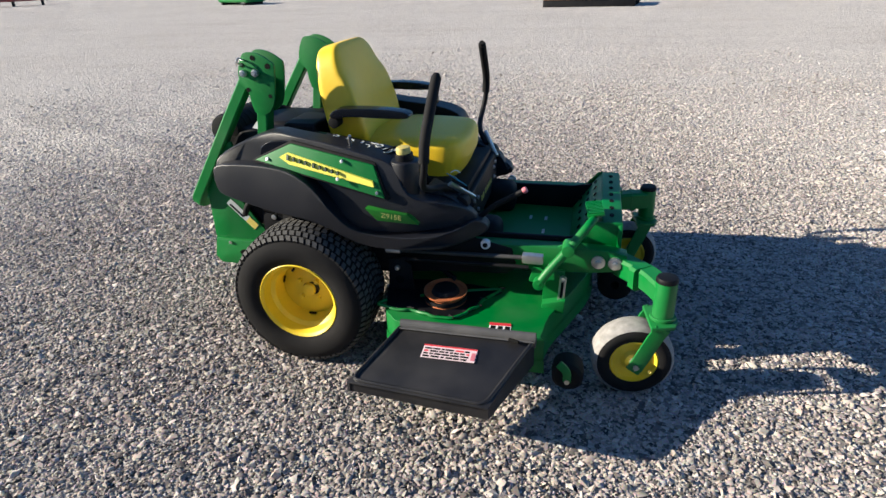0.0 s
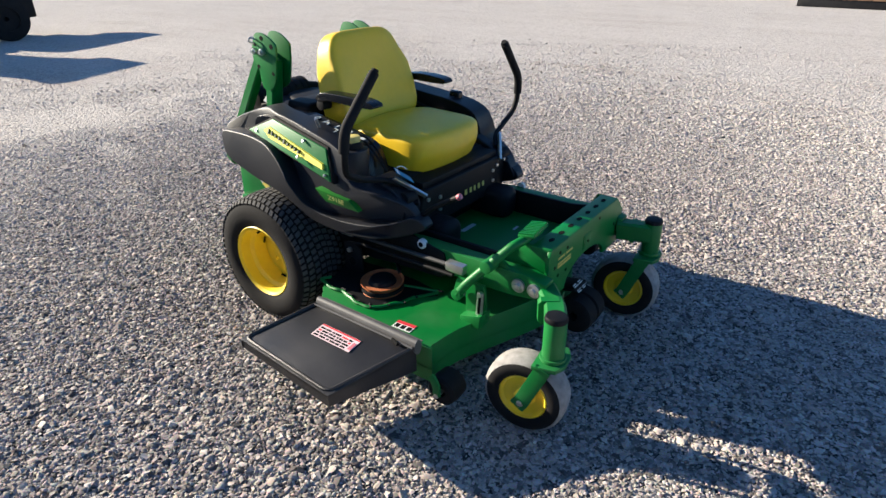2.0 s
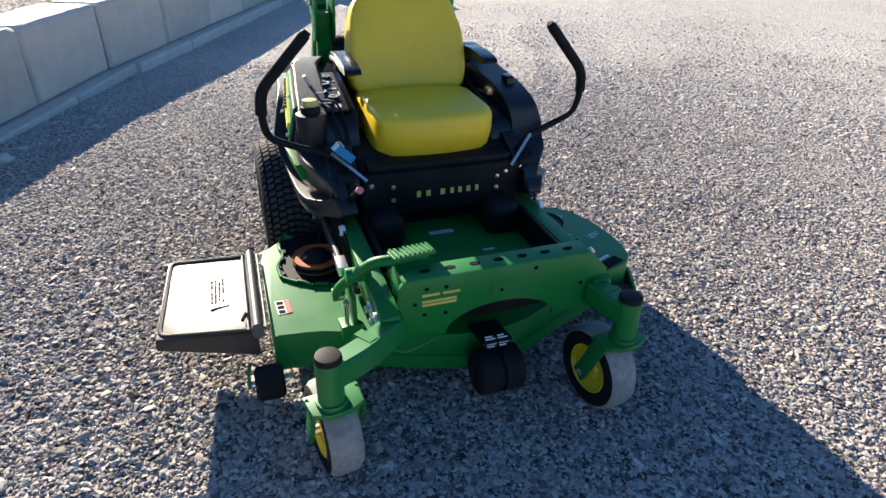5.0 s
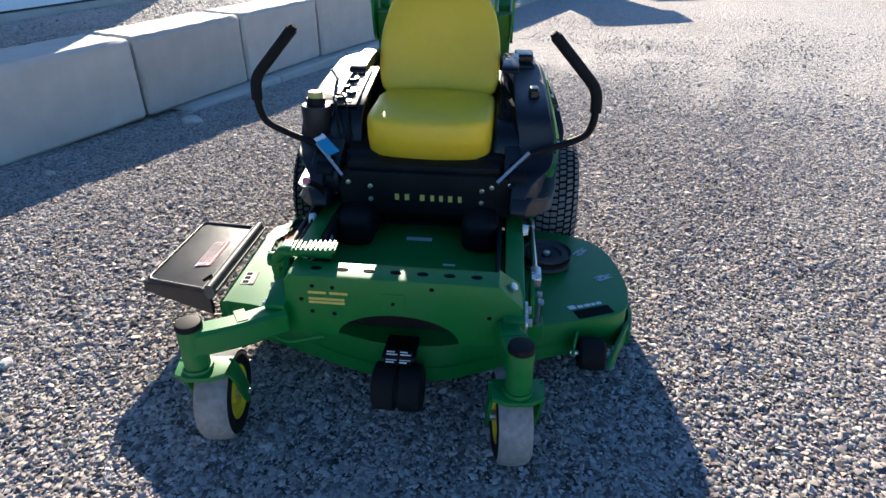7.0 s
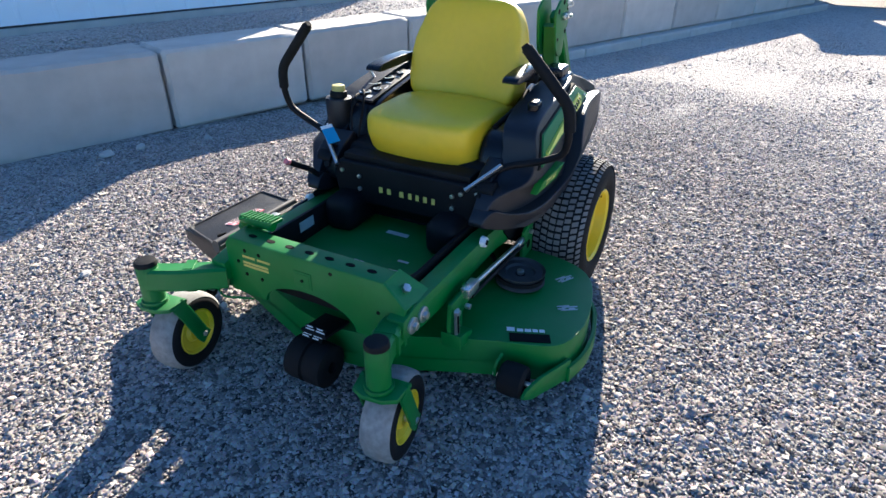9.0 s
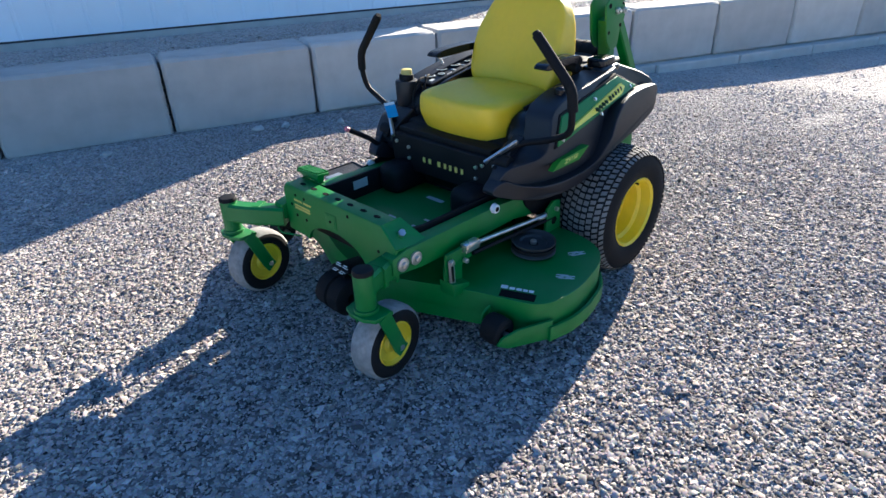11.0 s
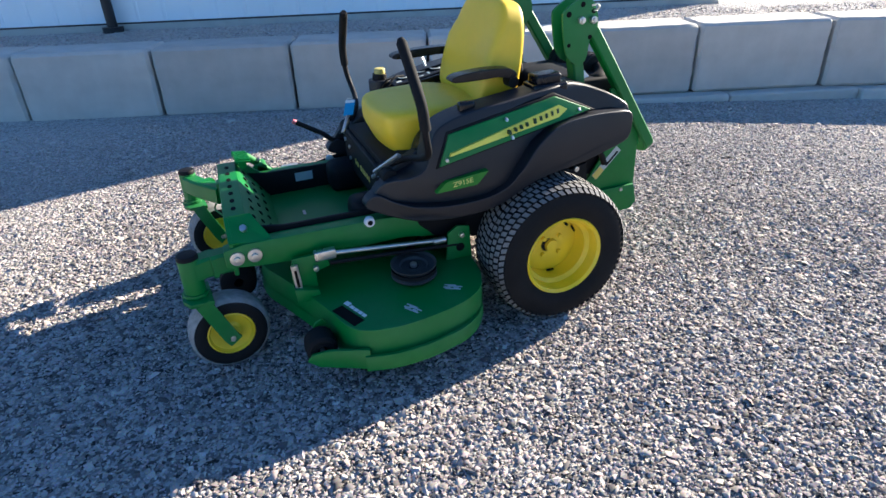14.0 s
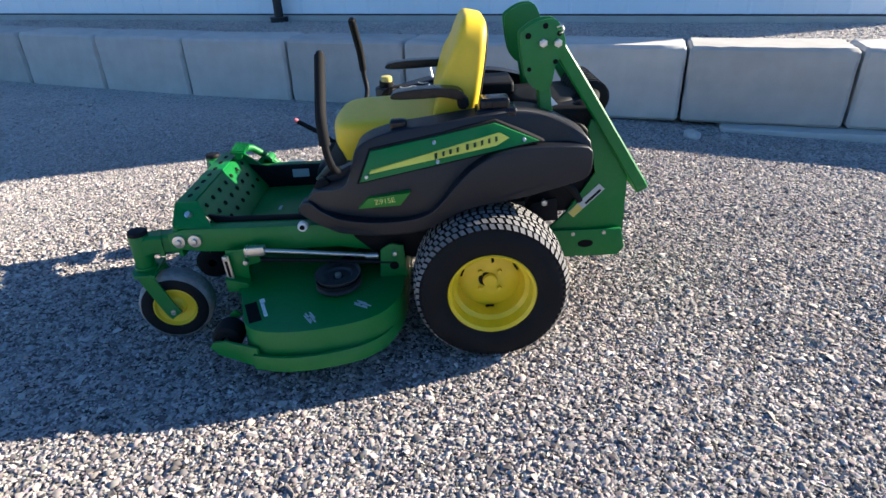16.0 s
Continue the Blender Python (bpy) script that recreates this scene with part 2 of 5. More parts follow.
def prism(pts, axis, a, b, w=0.004, seg=2, bm=None):
    """A polygon pushed from a to b along an axis; pts hold the other two coordinates in x, y, z order."""
    nb = bmesh.new()

    def at(p, d):
        return (d, p[0], p[1]) if axis == "x" else (p[0], d, p[1]) if axis == "y" else (p[0], p[1], d)
    low, top = [nb.verts.new(at(p, a)) for p in pts], [nb.verts.new(at(p, b)) for p in pts]
    nb.faces.new(low)
    nb.faces.new(top)
    k = len(pts)
    for i in range(k):
        nb.faces.new((low[i], low[(i + 1) % k], top[(i + 1) % k], top[i]))
    bmesh.ops.recalc_face_normals(nb, faces=nb.faces)
    bevel(nb, w, seg)
    return merge(bm, nb)


def cyl(p, q, r, r2=None, seg=20, w=0.0, bm=None):
    """A rod from p to q."""
    p, q = Vector(p), Vector(q)
    nb = bmesh.new()
    bmesh.ops.create_cone(nb, cap_ends=True, segments=seg, radius1=r, radius2=r if r2 is None else r2, depth=(q - p).length)
    bevel(nb, w, 2, 50)
    turn = (q - p).to_track_quat("Z", "Y").to_matrix().to_4x4()
    nb.transform(Matrix.Translation((p + q) / 2) @ turn)
    return merge(bm, nb)


def tube(path, r, seg=14, rounds=4, corner=0.05, square=False, bm=None):
    """A bent bar through the points of path; its corners are rounded. r may be (half width, half depth) with square ends."""
    pts = [Vector(p) for p in path]
    line = [pts[0]]
    for i in range(1, len(pts) - 1):
        a, b, c = pts[i - 1], pts[i], pts[i + 1]
        k = min(corner, (a - b).length * 0.45, (c - b).length * 0.45)
        s, e = b + (a - b).normalized() * k, b + (c - b).normalized() * k
        for j in range(rounds + 1):
            u = j / rounds
            line.append(s * (1 - u) ** 2 + b * 2 * u * (1 - u) + e * u * u)
    line.append(pts[-1])
    ra, rb = (r, r) if not isinstance(r, tuple) else r
    if square:
        ring = [(sx * ra * f, sy * rb * g) for sx, sy, f, g in ((1, 1, 1, .75), (1, 1, .75, 1), (-1, 1, .75, 1), (-1, 1, 1, .75), (-1, -1, 1, .75), (-1, -1, .75, 1), (1, -1, .75, 1), (1, -1, 1, .75))]
    else:
        ring = [(ra * math.cos(2 * math.pi * i / seg), rb * math.sin(2 * math.pi * i / seg)) for i in range(seg)]
    nb = bmesh.new()
    side = None
    rings = []
    for i, p in enumerate(line):
        d = (line[min(i + 1, len(line) - 1)] - line[max(i - 1, 0)]).normalized()
        if side is None:
            side = d.cross(Vector((0, 1, 0)) if abs(d.y) < 0.9 else Vector((1, 0, 0))).normalized()
        side = (side - d * side.dot(d)).normalized()
        up = d.cross(side)
        rings.append([nb.verts.new(p + side * a + up * b) for a, b in ring])
    k = len(ring)
    for a, b in zip(rings, rings[1:]):
        for i in range(k):
            nb.faces.new((a[i], a[(i + 1) % k], b[(i + 1) % k], b[i]))
    nb.faces.new(rings[0])
    nb.faces.new(rings[-1])
    return merge(bm, nb)


def lathe(profile, seg=48, closed=True, bm=None):
    """Turns (offset along y, radius) round the y axis."""
    nb = bmesh.new()
    rings = []
    for i in range(seg):
        a = 2 * math.pi * i / seg
        rings.append([nb.verts.new((r * math.cos(a), w, r * math.sin(a))) for w, r in profile])
    k = len(profile)
    for i in range(seg):
        a, b = rings[i], rings[(i + 1) % seg]
        for j in range(k if closed else k - 1):
            f = [a[j], a[(j + 1) % k], b[(j + 1) % k], b[j]]
            nb.faces.new(f)
    bmesh.ops.remove_doubles(nb, verts=nb.verts, dist=1e-5)
    return merge(bm, nb)


def rounded(pts, n=4):
    """A closed outline with its corners eased into curves."""
    out = []
    k = len(pts)
    for i in range(k):
        p0, p1, p2, p3 = (Vector(pts[(i + j) % k]) for j in (-1, 0, 1, 2))
        for j in range(n):
            u = j / n
            q = 0.5 * (2 * p1 + (p2 - p0) * u + (2 * p0 - 5 * p1 + 4 * p2 - p3) * u * u + (3 * p1 - p0 - 3 * p2 + p3) * u ** 3)
            out.append((q.x, q.y))
    return out


def placed(bm, m):
    bm.transform(m)
    return bm


# ------------------------------------------------------------ ground
def lie(x, y):
    """The height of the ground: level round the machine, falling a little towards -x along the wall's foot."""
    off = (y + 2.62 + 0.40 * (x + 1.65)) * 0.93
    return -np.minimum(0.14, 0.030 * np.maximum(0.0, -0.3 - x)) * np.clip((4.2 - off) / 2.0, 0.0, 1.0)


def ground():
    bm = bmesh.new()
    ring = [0, 1.5, 3, 4.5, 6, 7.5, 9, 10.5, 12, 14, 16, 19, 22, 30, 45, 80, 160, 400, 900]
    prev = None
    n = 72
    for r in ring:
        if r == 0:
            prev = [bm.verts.new((0, 0, 0))]
            continue
        cur = []
        for i in range(n):
            x, y = r * math.cos(2 * math.pi * i / n), r * math.sin(2 * math.pi * i / n)
            cur.append(bm.verts.new((x, y, float(lie(x, y)) + (0.010 * noise.noise((x, y, 0)) if 3 < r < 40 else 0))))
        for i in range(n):
            j = (i + 1) % n
            bm.faces.new((prev[0], cur[i], cur[j]) if len(prev) == 1 else (prev[i], cur[i], cur[j], prev[j]))
        prev = cur
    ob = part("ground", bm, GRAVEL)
    return tagged(ob, "pale grey crushed limestone gravel yard", "gravel", kind="structure")


ground()

# the wall of blocks runs behind the machine along this line (front face at the foot), bending a little
WALL_LINE = [Vector(p) for p in ((8.2, -6.40), (5.2, -5.10), (2.85, -4.12), (-1.65, -2.62), (-4.0, -1.88), (-6.7, -0.75), (-13.0, 1.90))]
WALL_PITCH, WALL_TOP, WALL_DEEP = 1.252, 0.60, 0.50
WALL_JOINT = 8.25          # how far along the line one of the joints stands


def along(s):
    """The place and the heading on the wall's line, s metres from that joint (positive towards -x)."""
    s, i = s + WALL_JOINT, 0
    while i < len(WALL_LINE) - 2 and s > (WALL_LINE[i + 1] - WALL_LINE[i]).length:
        s -= (WALL_LINE[i + 1] - WALL_LINE[i]).length
        i += 1
    d = (WALL_LINE[i + 1] - WALL_LINE[i]).normalized()
    return WALL_LINE[i] + d * s, d


def concrete_block(length, height, depth, chamfer, seed):
    """A cast block with chamfered edges, slightly uneven faces and chipped corners; its front foot's middle at the origin."""
    rnd = random.Random(seed)
    bm = bmesh.new()
    bmesh.ops.create_cube(bm, size=1)
    for v in bm.verts:
        v.co = Vector((v.co.x * length, (v.co.y + 0.5) * depth, (v.co.z + 0.5) * height))
    bevel(bm, chamfer, 1, 60)
    bmesh.ops.subdivide_edges(bm, edges=[e for e in bm.edges if e.calc_length() > 0.2], cuts=11, use_grid_fill=True)
    for v in bm.verts:
        # the cast edges are ragged, the faces nearly true
        rim = abs(v.co.x) > length / 2 - 0.035 or v.co.z > height - 0.035
        v.co += Vector((rnd.uniform(-1, 1), rnd.uniform(-1, 1), rnd.uniform(-1, 1))) * (0.0035 if rim else 0.002)
    return bm


def block_wall():
    wall = tagged(new("wall_retaining"), "low retaining wall of grey cast concrete blocks", "wall", kind="structure")
    variants, bases = [], []
    for k in range(4):
        for store, args in ((variants, (1.226, WALL_TOP + 0.02, WALL_DEEP, 0.026)), (bases, (1.235, 0.36, WALL_DEEP + 0.1, 0.012))):
            ob = part("block", concrete_block(*args, seed=k), CONCRETE)
            store.append(ob.data)
            bpy.data.objects.remove(ob)
    rnd = random.Random(4)
    for i in range(-6, 11):
        p, d = along((i + 0.5) * WALL_PITCH)
        yaw = math.degrees(math.atan2(-d.y, -d.x))
        # heading -d keeps the block's depth (+y) behind the front face
        m = pose(p.x, p.y, -0.02, rnd.uniform(-.4, .4), 0, yaw + 180 + rnd.uniform(-.5, .5)) @ pose(0, 0, 0)
        share("block", variants[i % 4], m, wall)
        if i >= 2:
            q, d = along(i * WALL_PITCH + 0.95)
            m = pose(q.x, q.y, -0.385, 0, 0, yaw + 180) @ pose(0, -0.13, 0)
            share("footing_block", bases[i % 4], m, wall)
    return wall


block_wall()


def behind(s, back, z):
    p, d = along(s)
    nrm = Vector((d.y, -d.x))
    if nrm.y > 0:
        nrm = -nrm
    return (p.x + nrm.x * back, p.y + nrm.y * back, z)


def terrace():
    """The raised gravel behind the wall."""
    bm = bmesh.new()
    rows = []
    for back, z in ((WALL_DEEP * 0.5, 0.0), (WALL_DEEP * 0.6, 0.545), (WALL_DEEP + 0.6, 0.56), (WALL_DEEP + 1.6, 0.565), (WALL_DEEP + 9.0, 0.57)):
        rows.append([bm.verts.new(Vector(behind(s, back, z)) + Vector((0, 0, 0.02 * noise.noise((s, back, 0))))) for s in (-7.6, -6, -4.5, -3, -1.5, -0.3, 0.3, 1.5, 2.3, 2.6, 4, 4.9, 5.2, 6, 7.4, 8.2, 8.8, 10, 11.4, 13)])
    for a, b in zip(rows, rows[1:]):
        for i in range(len(a) - 1):
            bm.faces.new((a[i], a[i + 1], b[i + 1], b[i]))
    return tagged(part("ground_terrace", bm, GRAVEL), "raised gravel strip behind the block wall", "gravel", kind="structure")


terrace()


def loose_stone():
    """Angular stones, thick round the machine and thinning out with distance; joined, for nobody could count them."""
    rng = np.random.default_rng(7)
    cx, cy = 0.6, 0.1
    want = []
    # rings of falling density, each a loosened honeycomb
    edges = [0.0, 2.3, 2.8, 3.3, 3.9, 4.6, 5.5, 6.8, 9.0]
    for lo, hi, step in zip(edges, edges[1:], (0.0124, 0.0130, 0.0140, 0.0165, 0.0195, 0.0265, 0.037, 0.060)):
        k = int(hi * 1.08 / step) + 1
        gx, gy = np.meshgrid(np.arange(-k, k + 1), np.arange(-int(k * 1.155), int(k * 1.155) + 1))
        x = (gx + 0.5 * (gy % 2)) * step + rng.normal(0, 0.33 * step, gx.shape)
        y = gy * step * 0.866 + rng.normal(0, 0.33 * step, gx.shape)
        r = np.hypot(x, y)
        keep = (r >= lo) & (r < hi * (1 + 0.08 * rng.uniform(0, 1, r.shape) ** 2))
        want.append(np.stack([cx + x[keep], cy + y[keep], np.full(int(keep.sum()), step)], 1))
    p = np.concatenate(want)
    # nothing lies within or behind the wall
    wx, wy = zip(*sorted((q.x, q.y) for q in WALL_LINE))
    p = p[p[:, 1] > np.interp(p[:, 0], wx, wy) + 0.10]
    lift = lie(p[:, 0], p[:, 1])
    # a coarser spread on the raised strip behind the wall
    shelf = []
    for k in range(30000):
        run, back = rng.uniform(-6.5, 6.5), WALL_DEEP + rng.uniform(0.0, 2.0)
        q = behind(run, back, 0)
        shelf.append((q[0], q[1], 0.0170, 0.553 + 0.012 * min(1, back) + 0.02 * noise.noise((run, back, 0))))
    shelf = np.array(shelf)
    p, lift = np.concatenate([p, shelf[:, :3]]), np.concatenate([lift, shelf[:, 3]])
    n = len(p)
    # coarse and fine stone lie in loose drifts
    drift = np.zeros(n)
    for k in range(9):
        w, h, ph = rng.uniform(1.5, 9.0), rng.uniform(0, math.pi), rng.uniform(0, 6.28)
        drift += np.sin((p[:, 0] * math.cos(h) + p[:, 1] * math.sin(h)) * w + ph) / 3
    size = np.clip(rng.lognormal(math.log(0.0066), 0.40, n) * (1 + 0.10 * drift), 0.0036, 0.021) * np.clip(p[:, 2] / 0.0140, 1, 1.35)
    # further out the stone is driven in and lies flatter
    pack = np.clip((np.hypot(p[:, 0] - cx, p[:, 1] - cy) - 2.2) / 2.0, 0, 1)
    # each stone: four points round its foot and a short ridge on top
    v = np.empty((n, 6, 3))
    turn = rng.uniform(0, 2 * math.pi, n)
    for i in range(6):
        up = i >= 4
        a = turn + (0.785 + (i - 4) * math.pi + rng.uniform(-0.7, 0.7, n) if up else i * math.pi / 2 + rng.uniform(-0.36, 0.36, n))
        r = rng.uniform(0.25, 0.75, n) if up else rng.uniform(0.85, 1.25, n)
        v[:, i, 0], v[:, i, 1] = r * np.cos(a), r * np.sin(a)
        v[:, i, 2] = rng.uniform(0.40, 0.95, n) if up else rng.uniform(-0.65, 0.05, n)
    v *= np.stack([rng.uniform(0.95, 1.45, n), rng.uniform(0.72, 1.0, n), rng.uniform(0.33, 0.64, n) * (1 - 0.22 * pack)], 1)[:, None]
    v *= size[:, None, None]
    t, u, a = rng.normal(0, 0.32, n), rng.normal(0, 0.30, n), rng.uniform(0, 2 * math.pi, n)
    for ang, i, j in ((t, 0, 2), (u, 1, 2), (a, 0, 1)):
        c, s = np.cos(ang)[:, None], np.sin(ang)[:, None]
        v[..., i], v[..., j] = v[..., i] * c - v[..., j] * s, v[..., i] * s + v[..., j] * c
    v += np.stack([p[:, 0], p[:, 1], lift + size * (0.15 - 0.08 * pack) + rng.uniform(-0.001, 0.0035, n) + 0.0008 * drift], 1)[:, None]
    tri = np.array([(0, 1, 4), (1, 5, 4), (1, 2, 5), (2, 3, 5), (3, 4, 5), (3, 0, 4)])
    faces = (tri[None] + (np.arange(n) * 6)[:, None, None]).reshape(-1)
    me = bpy.data.meshes.new("loose_gravel")
    me.vertices.add(n * 6)
    me.vertices.foreach_set("co", v.reshape(-1).astype(np.float32))
    me.loops.add(len(faces))
    me.loops.foreach_set("vertex_index", faces.astype(np.int32))
    me.polygons.add(n * 6)
    me.polygons.foreach_set("loop_start", (np.arange(n * 6) * 3).astype(np.int32))
    me.update(calc_edges=True)
    # some stones are worn round, the others keep their broken edges
    worn = np.repeat(rng.uniform(0, 1, n) < 0.6, 6)
    me.polygons.foreach_set("use_smooth", worn)
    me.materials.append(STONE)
    return tagged(new("loose_gravel", me), "loose angular crushed limestone lying on the yard", "gravel", kind="stuff")


loose_stone()


# ------------------------------------------------------------ building behind the wall
def building():
    """A long shed clad in pale ribbed sheet, on a dark footing; its corner stands where the shade ends."""
    corner, far_end = Vector((-4.41, -3.60)), Vector((16.0, -10.05))
    d = (far_end - corner).normalized()
    nrm = Vector((d.y, -d.x))
    nrm = nrm if nrm.y < 0 else -nrm
    length, height, deep = (far_end - corner).length, 4.2, 9.0
    house = tagged(new("building"), "long shed clad in pale ribbed sheet metal", "building", kind="structure")

    def at(s, b, z):
        q = corner + d * s + nrm * b
        return (q.x, q.y, z)

    def ribbed(name, start, run, out, n, lo, hi):
        bm = bmesh.new()
        prev = None
        for i in range(n):
            for u, h in ((0, 0), (0.86, 0), (0.89, 0.006), (0.96, 0.006)):
                q = start + run * ((i + u) / n) + out * h
                pair = (bm.verts.new((q.x, q.y, lo)), bm.verts.new((q.x, q.y, hi)))
                if prev:
                    bm.faces.new((prev[0], pair[0], pair[1], prev[1]))
                prev = pair
        return part(name, bm, SIDING, house, smooth=False)

    ribbed("wall_front", corner, d * length, -nrm, int(length / 0.30), 0.645, height)
    ribbed("wall_end", corner, nrm * deep, -d, int(deep / 0.30), 0.645, height + 0.2)
    # a pale footing a little proud of the sheet, and a dark strip painted as the shade in the drip gap between them
    bm = bmesh.new()
    for ends in (((-0.06, -0.06), (length, -0.06), (length, 0.2), (0.2, 0.2)), ((-0.06, -0.06), (0.2, 0.2), (0.2, deep), (-0.06, deep))):
        lo, hi = [bm.verts.new(at(*e, 0.30)) for e in ends], [bm.verts.new(at(*e, 0.625)) for e in ends]
        bm.faces.new(hi)
        for i in range(4):
            bm.faces.new((lo[i], lo[(i + 1) % 4], hi[(i + 1) % 4], hi[i]))
    part("footing", bm, CONCRETE, house, "low concrete footing")
    bm = bmesh.new()
    bm.faces.new([bm.verts.new(at(t, 0.012, z)) for t, z in ((0, 0.60), (length, 0.60), (length, 0.68), (0, 0.68))])
    part("drip_gap", bm, SPINDLE, house, "dark strip painted as shade in the gap under the sheeting")
    bm = bmesh.new()
    roof = [bm.verts.new(at(s, b, z)) for s, b, z in ((-0.3, -0.3, height), (length, -0.3, height), (length, deep / 2, height + 1.6), (-0.3, deep / 2, height + 1.6), (-0.3, deep, height), (length, deep, height))]
    bm.faces.new((roof[0], roof[1], roof[2], roof[3]))
    bm.faces.new((roof[3], roof[2], roof[5], roof[4]))
    part("roof", bm, SIDING, house)
    # a dark post stands against the front
    bm = tube([at(6.87, -0.12, 0.5), at(6.87, -0.12, height)], 0.055, 12)
    cyl(at(6.87, -0.12, 0.5), at(6.87, -0.12, 0.62), 0.11, bm=bm)
    part("downpipe", bm, PLASTIC, house, "dark downpipe with a splash shoe")
    return house


building()


# ------------------------------------------------------------ the mower
mower = tagged(new("riding_mower"), "green and yellow zero-turn mower with folded roll bar on gravel", "riding mower")


def sided(y, s):
    return y * s


def rear_wheel(s):
    """s = 1: the machine's left; -1: its right."""
    m = pose(.042, .502 * s, .297) @ Matrix.Rotation(0 if s > 0 else math.pi, 4, "Z") @ Matrix.Diagonal((1, 1.065, 1, 1))
    tyre = part("rear_wheel", placed(lathe([(-.10, .150), (-.118, .168), (-.126, .205), (-.126, .240), (-.114, .266), (-.085, .277), (-.04, .281), (0, .282),
                                            (.04, .281), (.085, .277), (.114, .266), (.126, .240), (.126, .205), (.118, .168), (.10, .150)], 72), m), RUBBER, mower, "black turf tyre with dusty tread")
    # turf lugs: close rows of blocks across the tread, the rows slanting one way and bending over the shoulders
    n, verts, faces = 64, [], []
    cols = [(-.108, .268, .75, .0105), (-.084, .2785, .30, .0125), (-.056, .2835, .08, .0125), (-.028, .2855, 0, .0125), (0, .2862, 0, .0125),
            (.028, .2855, 0, .0125), (.056, .2835, -.08, .0125), (.084, .2785, -.30, .0125), (.108, .268, -.75, .0105)]
    rnd = random.Random(3)
    for i in range(n):
        for j, (w, r, tip, wide) in enumerate(cols):
            a0 = 2 * math.pi * (i + 0.20 * math.sin(j * 0.9) + 1.9 * abs(w) / .11 * (abs(w) / .11) + rnd.uniform(-.02, .02)) / n
            half, h = math.pi / n * rnd.uniform(.68, .76), 0.0085
            k = len(verts)
            skew = 0.16 * math.cos(j * 0.9) + 0.35 * (1 if w > 0 else -1 if w < 0 else 0) * abs(w) / .11
            for top in (0, 1):
                rr, f = r - 0.006 + top * (h + 0.006), 1 - 0.06 * top
                for da, dw in ((-1, -1), (1, -1), (1, 1), (-1, 1)):
                    a = a0 + half * f * (da + skew * dw)
                    ww = w + dw * wide * f * math.cos(tip) - top * h * math.sin(tip) * 0.6
                    rad = rr + dw * wide * f * math.sin(tip)
                    verts.append(m @ Vector((rad * math.cos(a), ww, rad * math.sin(a))))
            faces += [(k + 4, k + 5, k + 6, k + 7)] + [(k + q, k + (q + 1) % 4, k + 4 + (q + 1) % 4, k + 4 + q) for q in range(4)]
    bm = bmesh.new()
    vs = [bm.verts.new(v) for v in verts]
    for f in faces:
        bm.faces.new([vs[q] for q in f])
    tread = part("tread", bm, TREAD if s > 0 else DARK_TREAD, tyre, "rows of dusty turf lugs", smooth=False)
    # dust lies on the lugs' faces only, their sides stay black
    tread.data.materials.append(RUBBER)
    for k, f in enumerate(tread.data.polygons):
        f.material_index = 0 if k % 5 == 0 else 1
    rim = part("rim", placed(lathe([(.112, .168), (.119, .161), (.110, .150), (.070, .143), (.058, .128), (.020, .122), (.002, .119), (.004, .112), (.010, .100), (.010, .04), (.010, .0), (-.012, .0),
                                    (-.012, .11), (.02, .135), (.05, .150), (.09, .160)], 64), m), YELLOW, tyre, "deep yellow steel rim")
    bm = placed(cyl((0, .008, 0), (0, .026, 0), .030, .026, seg=28, w=.003), m)
    part("hub", bm, YELLOW, tyre)
    for k in range(4):
        a = math.pi / 4 + k * math.pi / 2
        p = (.052 * math.cos(a), .010, .052 * math.sin(a))
        bm = placed(cyl(p, (p[0], .024, p[2]), .0105, seg=6, w=.0015), m)
        part("lug_nut", bm, YELLOW, tyre)
    for a0, rr in ((0.35, .112), (2.6, .112), (-1.57, .114)):
        p = Vector((rr * math.cos(a0), .0165, rr * math.sin(a0)))
        bm = placed(box((-.016, -.003, -.0035), (.016, .003, .0035), .001), m @ Matrix.Translation(p) @ Matrix.Rotation(-a0 + math.pi / 2, 4, "Y"))
        part("slot", bm, INK, tyre)
    bm = placed(cyl((.0, .090, .146), (.0, .118, .140), .005, seg=8), m)
    part("valve_stem", bm, INK, tyre)
    return tyre


for s in (1, -1):
    rear_wheel(s)


